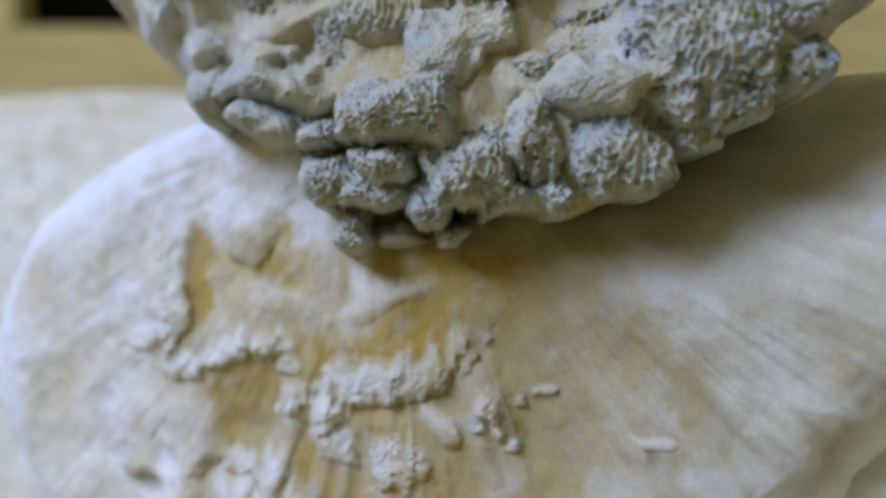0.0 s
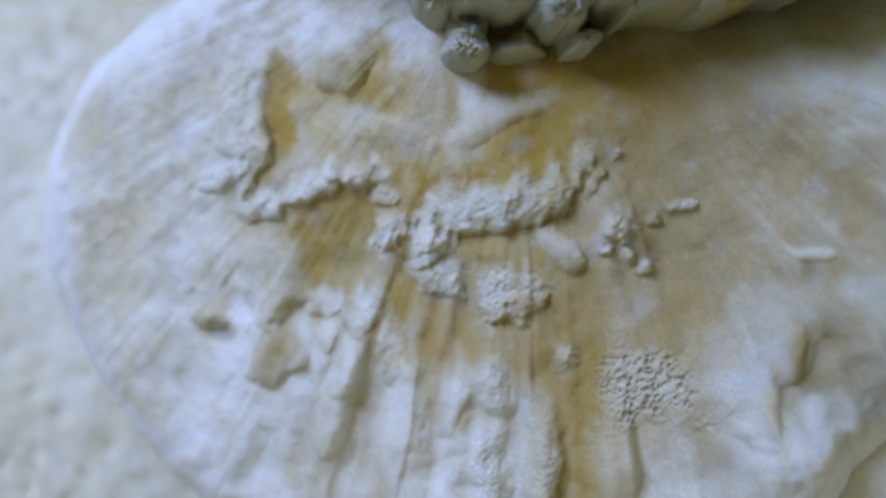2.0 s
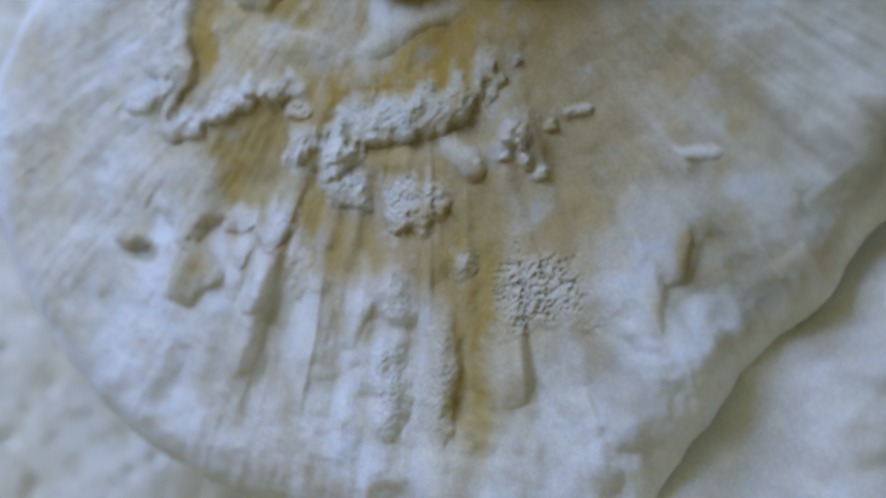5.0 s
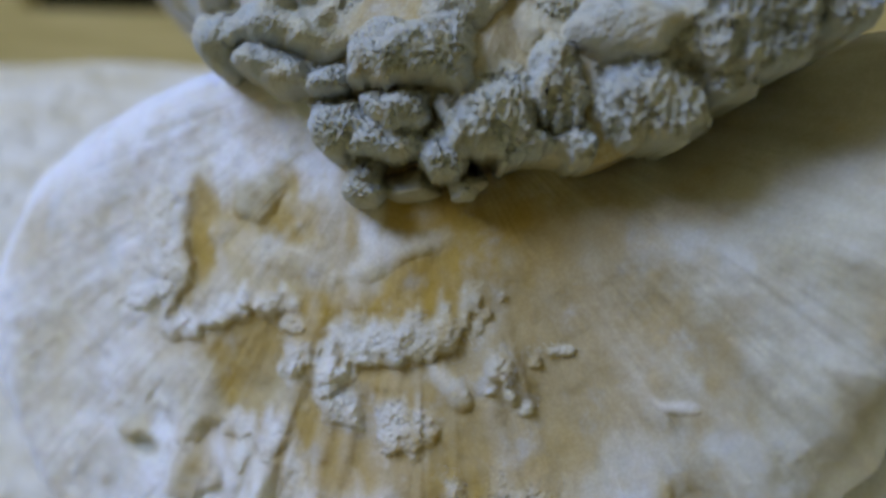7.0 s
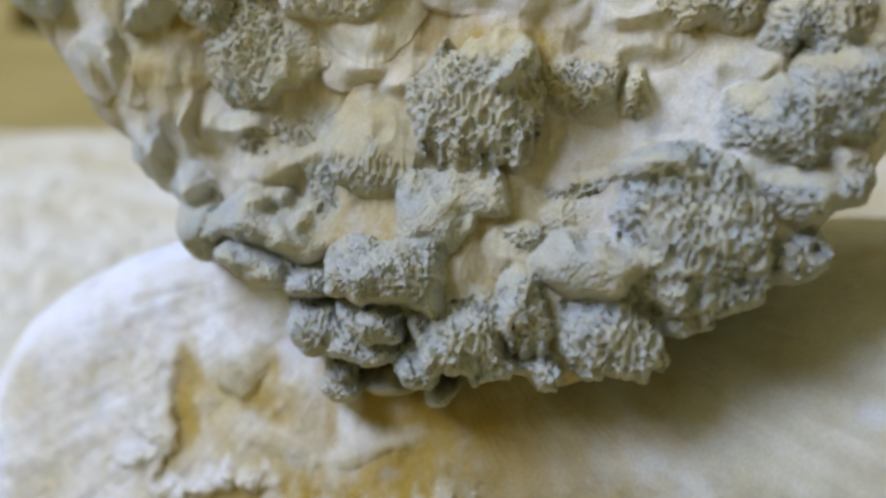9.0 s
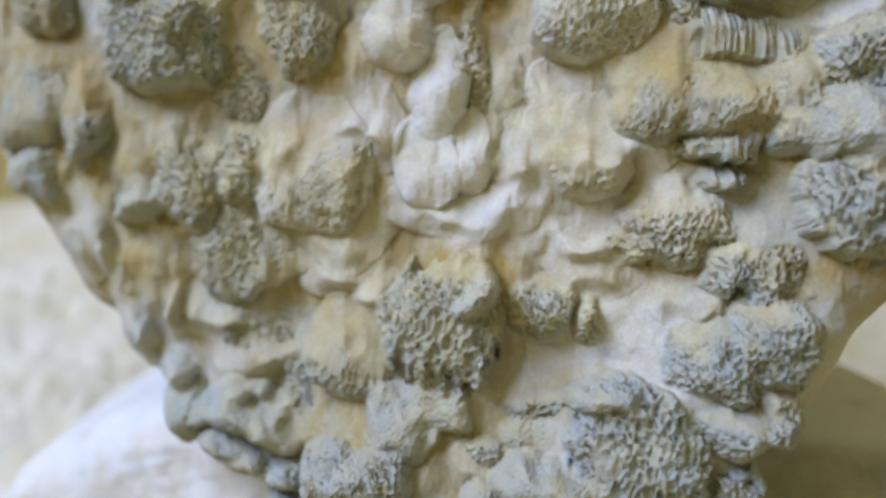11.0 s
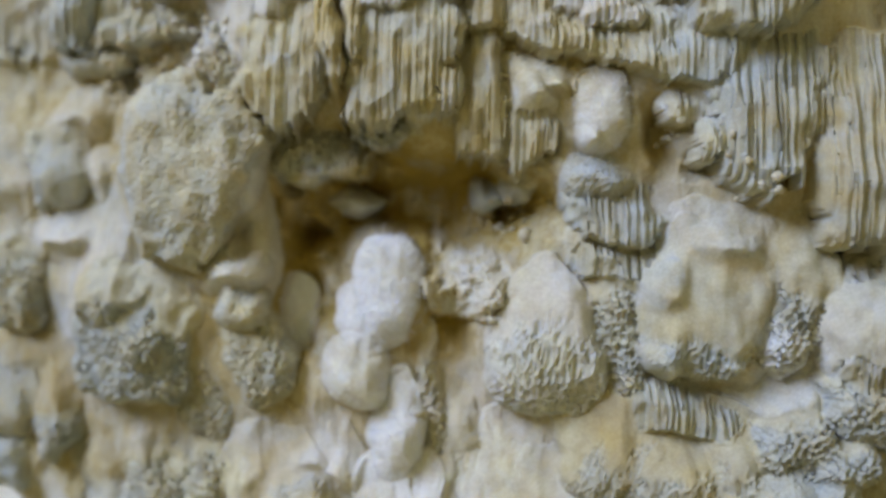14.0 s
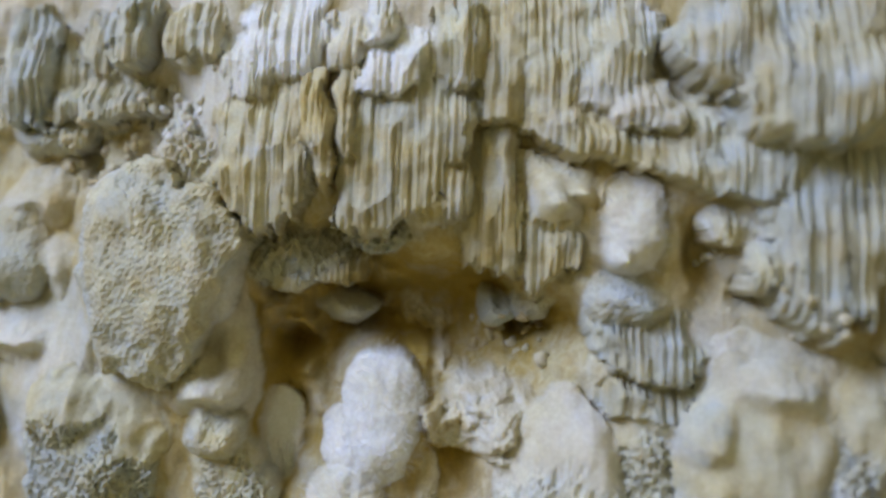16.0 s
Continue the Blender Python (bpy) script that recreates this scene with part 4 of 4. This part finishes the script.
lobe("G", -0.0565, 0.5244, 0.0059, 0.0076, 0.0070, ochre=0.5, grey=0.35, drape=0.95)
lobe("P", -0.0472, 0.5192, 0.0041, 0.0048, 0.0080, grey=0.5)
lobe("G", -0.0563, 0.5139, 0.0046, 0.0038, 0.0070, grey=0.55)
lobe("G", -0.0367, 0.5109, 0.0043, 0.0032, 0.0080, grey=0.3, ochre=0.25)
lobe("M", -0.0317, 0.5202, 0.0046, 0.0063, 0.0070, ochre=0.45, drape=0.97)
lobe("P", -0.0299, 0.5139, 0.0052, 0.0081, 0.0085, crown=0.5, grey=0.35, ochre=0.1)
lobe("P", -0.0224, 0.5151, 0.0038, 0.0073, 0.0090, crown=0.4, grey=0.3, ochre=0.15)
lobe("P", -0.0237, 0.5059, 0.0074, 0.0088, 0.0060, grey=0.4, ochre=0.1, crown=0.7)
lobe("S", -0.0131, 0.5149, 0.0082, 0.0086, 0.0095, crown=-0.1, grey=0.35, ochre=0.2, white=0.15, roll=12)
lobe("G", -0.0097, 0.5141, 0.0040, 0.0046, 0.0110, grey=0.3, ochre=0.1)
lobe("M", -0.0155, 0.5180, 0.0028, 0.0053, 0.0105, ochre=0.4, grey=0.1)
lobe("M", -0.0041, 0.5200, 0.0039, 0.0062, 0.0090, white=0.55)
lobe("M", -0.0077, 0.5198, 0.0028, 0.0039, 0.0090, ochre=0.35, white=0.2)
lobe("M", -0.0092, 0.5024, 0.0066, 0.0056, 0.0070, white=0.3, ochre=0.2)
lobe("M", -0.0452, 0.5051, 0.0027, 0.0092, 0.0060, roll=30, white=0.3, grey=0.3)
lobe("O", -0.0371, 0.5027, 0.0071, 0.0056, 0.0030, ochre=0.55)
lobe("W", 0.0023, 0.5429, 0.0045, 0.0067, 0.0090, drape=0.3, white=0.62)
lobe("W", 0.0005, 0.5389, 0.0052, 0.0046, 0.0085, drape=0.4, white=0.6)
lobe("W", -0.0019, 0.5317, 0.0048, 0.0046, 0.0120, drape=0.3, white=0.35, roll=-20)
lobe("W", 0.0034, 0.5255, 0.0036, 0.0070, 0.0095, white=0.6)
lobe("W", 0.0021, 0.5158, 0.0041, 0.0067, 0.0095, white=0.7, drape=0.9)
lobe("W", 0.0073, 0.5168, 0.0031, 0.0050, 0.0090, white=0.7, drape=0.95)
lobe("M", 0.0048, 0.5091, 0.0082, 0.0041, 0.0080, white=0.6, drape=0.9)
lobe("P", 0.0078, 0.5285, 0.0021, 0.0095, 0.0055, ochre=0.35, grey=0.2, white=0.2)
lobe("M", 0.0116, 0.5256, 0.0031, 0.0057, 0.0050, ochre=0.35, white=0.25)
lobe("M", 0.0102, 0.5183, 0.0022, 0.0073, 0.0070, ochre=0.2, white=0.4)
lobe("M", 0.0141, 0.5170, 0.0032, 0.0096, 0.0075, ochre=0.2, white=0.4)
lobe("M", 0.0183, 0.5195, 0.0038, 0.0088, 0.0085, white=0.3, ochre=0.15)
lobe("S", 0.0220, 0.5177, 0.0052, 0.0063, 0.0095, crown=-0.5, white=0.25, ochre=0.2, grey=0.25)
lobe("M", 0.0129, 0.5103, 0.0054, 0.0037, 0.0070, white=0.5)
lobe("M", 0.0275, 0.5191, 0.0052, 0.0047, 0.0060, white=0.3, ochre=0.15)
lobe("S", 0.0219, 0.5380, 0.0062, 0.0104, 0.0115, crown=0.0, taper=0.28, ochre=0.12, white=0.2, grey=0.45, drape=0.6)
lobe("S", 0.0285, 0.5257, 0.0059, 0.0073, 0.0100, roll=22, crown=-0.25, ochre=0.35, grey=0.4)
lobe("S", 0.0363, 0.5227, 0.0061, 0.0050, 0.0125, crown=-0.05, ochre=0.18, grey=0.4)
lobe("C", 0.0352, 0.5177, 0.0046, 0.0026, 0.0105, grey=0.4, ochre=0.15)
lobe("C", 0.0356, 0.5144, 0.0024, 0.0018, 0.0090, grey=0.35, ochre=0.2)
lobe("S", 0.0424, 0.5200, 0.0037, 0.0042, 0.0115, crown=-0.3, ochre=0.2, grey=0.45)
lobe("C", 0.0381, 0.5297, 0.0080, 0.0029, 0.0090, roll=-4, grey=0.4, ochre=0.15)
lobe("S", 0.0388, 0.5423, 0.0065, 0.0095, 0.0115, crown=-0.5, ochre=0.15, grey=0.5, drape=0.75)
lobe("M", 0.0405, 0.5499, 0.0056, 0.0044, 0.0110, white=0.15, grey=0.2, drape=0.8)
lobe("M", 0.0349, 0.5453, 0.0032, 0.0051, 0.0125, white=0.2, grey=0.2, drape=0.9)
lobe("G", 0.0353, 0.5366, 0.0035, 0.0045, 0.0130, grey=0.5, drape=0.4)
lobe("M", 0.0437, 0.5361, 0.0029, 0.0029, 0.0090, ochre=0.6)
lobe("P", 0.0301, 0.5382, 0.0032, 0.0102, 0.0080, grey=0.45, ochre=0.1, roll=8)
lobe("P", 0.0486, 0.5452, 0.0040, 0.0092, 0.0100, ochre=0.1, grey=0.4, drape=0.85, crown=-0.2)
lobe("P", 0.0474, 0.5387, 0.0031, 0.0042, 0.0105, grey=0.3, white=0.2)
lobe("S", 0.0435, 0.5256, 0.0045, 0.0064, 0.0110, crown=-0.2, ochre=0.35, grey=0.4)
lobe("P", 0.0489, 0.5284, 0.0038, 0.0052, 0.0120, crown=0.2, grey=0.4)
lobe("P", 0.0530, 0.5254, 0.0043, 0.0034, 0.0135, crown=0.3, grey=0.5)
lobe("M", 0.0481, 0.5326, 0.0056, 0.0032, 0.0085, white=0.2, grey=0.2)
lobe("C", 0.0548, 0.5399, 0.0028, 0.0097, 0.0120, grey=0.35, ochre=0.2, drape=0.85)
lobe("P", 0.0541, 0.5323, 0.0030, 0.0041, 0.0130, crown=0.4, grey=0.4)
lobe("G", 0.0494, 0.5191, 0.0065, 0.0052, 0.0150, grey=0.5, drape=0.4)
lobe("T", 0.0503, 0.5107, 0.0079, 0.0061, 0.0155, crown=0.6, grey=0.6)
lobe("P", 0.0305, 0.5098, 0.0060, 0.0054, 0.0095, crown=0.1, grey=0.3, white=0.15)
lobe("M", 0.0215, 0.5056, 0.0052, 0.0036, 0.0075, white=0.4)
lobe("M", 0.0391, 0.5082, 0.0058, 0.0057, 0.0080, white=0.25, grey=0.3)
lobe("P", 0.0398, 0.5028, 0.0035, 0.0050, 0.0110, grey=0.45, crown=0.5)
lobe("M", 0.0325, 0.5011, 0.0051, 0.0046, 0.0065, white=0.3, ochre=0.2)
# beyond the crevice
lobe("C", 0.0545, 0.5615, 0.0048, 0.0116, 0.0135, box=3, grey=0.3, ochre=0.3)
lobe("S", 0.0555, 0.5419, 0.0044, 0.0094, 0.0125, crown=-0.6, white=0.15, grey=0.4, ochre=0.05, drape=0.8)
lobe("P", 0.0561, 0.5319, 0.0054, 0.0058, 0.0135, grey=0.45, crown=0.3)
lobe("C", 0.0622, 0.5574, 0.0068, 0.0156, 0.0120, box=3, grey=0.3, ochre=0.3)
lobe("P", 0.0621, 0.5375, 0.0073, 0.0083, 0.0120, grey=0.4, crown=0.3)
# the boulder and the lobes round it
lobe("G", -0.0254, 0.5567, 0.0098, 0.0123, 0.0165, taper=-0.28, grey=0.36, ochre=0.05, drape=0.25, box=2.2)
lobe("M", -0.0287, 0.5639, 0.0071, 0.0053, 0.0155, grey=0.2, drape=0.5, white=0.15)
lobe("M", -0.0185, 0.5581, 0.0045, 0.0066, 0.0135, ochre=0.1, drape=0.4, grey=0.3)
lobe("M", -0.0414, 0.5572, 0.0028, 0.0047, 0.0070, drape=0.4)
lobe("M", -0.0445, 0.5661, 0.0048, 0.0038, 0.0050, ochre=0.45, drape=0.6)
lobe("M", -0.0460, 0.5595, 0.0036, 0.0037, 0.0040, ochre=0.5)
# hanging tubes above the hollow
lobe("C", 0.0207, 0.5808, 0.0411, 0.0094, 0.0040, box=3, thick=0.004)
lobe("C", -0.0399, 0.5831, 0.0257, 0.0091, 0.0020, box=3, thick=0.004)
lobe("T", -0.0228, 0.5721, 0.0040, 0.0062, 0.0090, crown=0.9, white=0.2, grey=0.25)
lobe("T", -0.0096, 0.5609, 0.0084, 0.0047, 0.0055, crown=2, grey=0.6, ochre=0.1)
lobe("T", -0.0175, 0.5642, 0.0045, 0.0036, 0.0090, crown=2, grey=0.5)
lobe("T", 0.0042, 0.5639, 0.0068, 0.0024, 0.0070, crown=2, grey=0.65)
lobe("C", -0.0036, 0.5601, 0.0039, 0.0040, 0.0045, grey=0.25, ochre=0.45)
lobe("C", -0.0083, 0.5586, 0.0032, 0.0034, 0.0045, grey=0.4, ochre=0.3)
lobe("C", 0.0131, 0.5684, 0.0046, 0.0092, 0.0090, box=3, roll=12, grey=0.3, ochre=0.35)
lobe("C", 0.0186, 0.5644, 0.0035, 0.0073, 0.0075, box=3, roll=12, grey=0.3, ochre=0.35)
lobe("C", -0.0124, 0.5731, 0.0067, 0.0097, 0.0125, box=2.6, grey=0.3, ochre=0.25)
lobe("C", 0.0023, 0.5727, 0.0065, 0.0090, 0.0140, box=2.6, grey=0.45, ochre=0.18)
lobe("C", 0.0077, 0.5700, 0.0038, 0.0068, 0.0120, box=2.8, grey=0.3, ochre=0.3)
lobe("C", -0.0055, 0.5753, 0.0019, 0.0067, 0.0155, box=2.6, ochre=0.5, grey=0.15, roll=4)
lobe("C", -0.0017, 0.5768, 0.0016, 0.0055, 0.0150, box=2.6, ochre=0.35)
lobe("C", 0.0085, 0.5836, 0.0038, 0.0059, 0.0115, box=3, white=0.1)
lobe("C", 0.0138, 0.5820, 0.0039, 0.0072, 0.0095, box=3, ochre=0.45)
lobe("C", 0.0200, 0.5824, 0.0041, 0.0073, 0.0095, box=3, ochre=0.3)
lobe("C", 0.0259, 0.5827, 0.0042, 0.0068, 0.0100, box=3, ochre=0.35, white=0.1)
lobe("C", 0.0087, 0.5758, 0.0031, 0.0040, 0.0125, box=3, ochre=0.3)
lobe("C", 0.0250, 0.5747, 0.0090, 0.0036, 0.0110, box=3, roll=-16, ochre=0.25)
lobe("C", 0.0288, 0.5768, 0.0027, 0.0032, 0.0125, box=3, white=0.15)
lobe("C", 0.0332, 0.5730, 0.0049, 0.0040, 0.0115, box=3, roll=-10, ochre=0.25)
lobe("C", 0.0385, 0.5838, 0.0083, 0.0070, 0.0140, box=3, roll=-24, ochre=0.4)
lobe("C", 0.0435, 0.5792, 0.0069, 0.0078, 0.0160, box=3, roll=-30, ochre=0.35)
lobe("C", 0.0389, 0.5730, 0.0045, 0.0063, 0.0120, box=3, roll=-14, grey=0.45, ochre=0.1)
lobe("C", 0.0440, 0.5652, 0.0066, 0.0094, 0.0130, box=2.8, roll=-12, grey=0.4, ochre=0.2)
lobe("C", 0.0379, 0.5639, 0.0046, 0.0029, 0.0095, roll=-28, grey=0.2, white=0.25)
lobe("M", 0.0208, 0.5673, 0.0028, 0.0045, 0.0120, ochre=0.2, grey=0.2, drape=0.6)
lobe("M", 0.0236, 0.5685, 0.0021, 0.0032, 0.0110, ochre=0.25)
lobe("W", 0.0277, 0.5649, 0.0034, 0.0055, 0.0110, white=0.4, taper=0.1)
lobe("M", 0.0268, 0.5610, 0.0019, 0.0017, 0.0125, drape=0.5, white=0.3)
lobe("G", 0.0279, 0.5564, 0.0040, 0.0037, 0.0095, grey=0.85, drape=0.95)
lobe("C", 0.0291, 0.5528, 0.0053, 0.0036, 0.0095, grey=0.75, ochre=0.05)
lobe("C", 0.0290, 0.5481, 0.0045, 0.0029, 0.0080, grey=0.55, ochre=0.1)
lobe("M", 0.0319, 0.5468, 0.0042, 0.0038, 0.0070, white=0.2, grey=0.3)
lobe("C", -0.0106, 0.5858, 0.0053, 0.0059, 0.0095, white=0.6, ochre=0.02, grey=0.1, box=3)
lobe("C", -0.0151, 0.5814, 0.0034, 0.0040, 0.0100, white=0.5, ochre=0.02, grey=0.1)
lobe("C", 0.0025, 0.5824, 0.0034, 0.0037, 0.0125, white=0.5, ochre=0.02, grey=0.1)
lobe("C", -0.0032, 0.5847, 0.0026, 0.0038, 0.0110, grey=0.2, ochre=0.3, white=0.2)
lobe("C", 0.0005, 0.5868, 0.0023, 0.0027, 0.0120, white=0.4, ochre=0.1)
lobe("C", -0.0451, 0.5825, 0.0040, 0.0082, 0.0070, grey=0.6, ochre=0.1)
lobe("C", -0.0300, 0.5867, 0.0034, 0.0045, 0.0100, grey=0.5, ochre=0.15)
lobe("C", -0.0211, 0.5856, 0.0039, 0.0036, 0.0090, ochre=0.35, grey=0.3)
lobe("C", -0.0335, 0.5791, 0.0089, 0.0029, 0.0065, ochre=0.25, grey=0.3)
lobe("G", -0.0444, 0.5748, 0.0050, 0.0040, 0.0050, grey=0.3, ochre=0.3)
# small lobes inside the hollow
lobe("G", 0.0147, 0.5559, 0.0022, 0.0025, -0.0010, grey=0.7)
lobe("G", 0.0188, 0.5564, 0.0030, 0.0026, 0.0005, grey=0.6)
lobe("G", -0.0024, 0.5533, 0.0034, 0.0022, -0.0015, grey=0.6, white=0.2)

sheet("bracket_body", shelf, -0.085, 0.075, 0.375, 0.490, 0.00020, lower_form, LOWER)
sheet("lower_edge", shelf, 0.0, 0.075, 0.365, 0.445, 0.0005, under_form)
build_upper(fungus, -0.074, 0.079, 0.458, 0.606, 0.00017, upper_form)

# crumbs and droplets
crumbs(fungus, -0.0355, 0.5724, 0.0056, 0.0045, 26, 0.0006, 0.7, 0.2, 1)
crumbs(fungus, -0.0248, 0.5782, 0.0040, 0.0054, 14, 0.0007, 0.3, 0.6, 2)
crumbs(fungus, 0.0149, 0.5523, 0.0055, 0.0023, 16, 0.0005, 0.8, 0.2, 3)
crumbs(fungus, 0.0181, 0.5500, 0.0019, 0.0010, 4, 0.0007, 0.3, 0.4, 4)
crumbs(fungus, 0.0359, 0.5631, 0.0018, 0.0036, 9, 0.0004, 0.3, 0.4, 5)
crumbs(fungus, 0.0410, 0.5597, 0.0039, 0.0018, 8, 0.0004, 0.6, 0.3, 6)
crumbs(fungus, 0.0443, 0.5552, 0.0044, 0.0018, 8, 0.0005, 0.3, 0.4, 7)
crumbs(fungus, 0.0071, 0.5261, 0.0012, 0.0024, 5, 0.0006, 0.5, 0.2, 8)
fuzz(fungus, 0.0023, 0.5425, 0.0047, 0.0070, 1500, 9)
fuzz(fungus, -0.0016, 0.5325, 0.0047, 0.0042, 500, 10)
fuzz(fungus, 0.0034, 0.5250, 0.0034, 0.0064, 400, 11)
fuzz(fungus, 0.0277, 0.5649, 0.0030, 0.0052, 400, 12)

# frayed threads on the tufts of the lower bracket
fuzz(shelf, -0.0405, 0.4547, 0.0035, 0.0080, 480, 21, SHELF, 0.6)
fuzz(shelf, -0.0442, 0.4465, 0.0037, 0.0015, 121, 22, SHELF, 0.6)
fuzz(shelf, -0.0375, 0.4437, 0.0046, 0.0021, 190, 23, SHELF, 0.6)
fuzz(shelf, -0.0310, 0.4462, 0.0048, 0.0023, 226, 24, SHELF, 0.6)
fuzz(shelf, -0.0257, 0.4479, 0.0038, 0.0020, 170, 25, SHELF, 0.6)
fuzz(shelf, -0.0214, 0.4454, 0.0031, 0.0015, 124, 26, SHELF, 0.6)
fuzz(shelf, -0.0210, 0.4412, 0.0022, 0.0025, 142, 27, SHELF, 0.6)
fuzz(shelf, -0.0073, 0.4437, 0.0107, 0.0036, 846, 28, SHELF, 0.6)
fuzz(shelf, -0.0157, 0.4391, 0.0045, 0.0034, 337, 29, SHELF, 0.6)
fuzz(shelf, -0.0138, 0.4347, 0.0033, 0.0031, 242, 30, SHELF, 0.6)
fuzz(shelf, -0.0071, 0.4326, 0.0033, 0.0033, 270, 31, SHELF, 0.6)
fuzz(shelf, -0.0029, 0.4340, 0.0015, 0.0022, 110, 32, SHELF, 0.6)
fuzz(shelf, 0.0058, 0.4419, 0.0019, 0.0019, 130, 33, SHELF, 0.6)
fuzz(shelf, 0.0041, 0.4388, 0.0017, 0.0009, 76, 34, SHELF, 0.6)
fuzz(shelf, 0.0070, 0.4393, 0.0010, 0.0019, 88, 35, SHELF, 0.6)
fuzz(shelf, 0.0093, 0.4429, 0.0010, 0.0008, 59, 36, SHELF, 0.6)
fuzz(shelf, 0.0119, 0.4436, 0.0017, 0.0006, 65, 37, SHELF, 0.6)
fuzz(shelf, 0.0087, 0.4375, 0.0009, 0.0009, 59, 38, SHELF, 0.6)
fuzz(shelf, -0.0300, 0.4301, 0.0028, 0.0023, 148, 39, SHELF, 0.6)
fuzz(shelf, -0.0239, 0.4299, 0.0028, 0.0033, 207, 40, SHELF, 0.6)
fuzz(shelf, -0.0003, 0.4267, 0.0019, 0.0024, 140, 41, SHELF, 0.6)
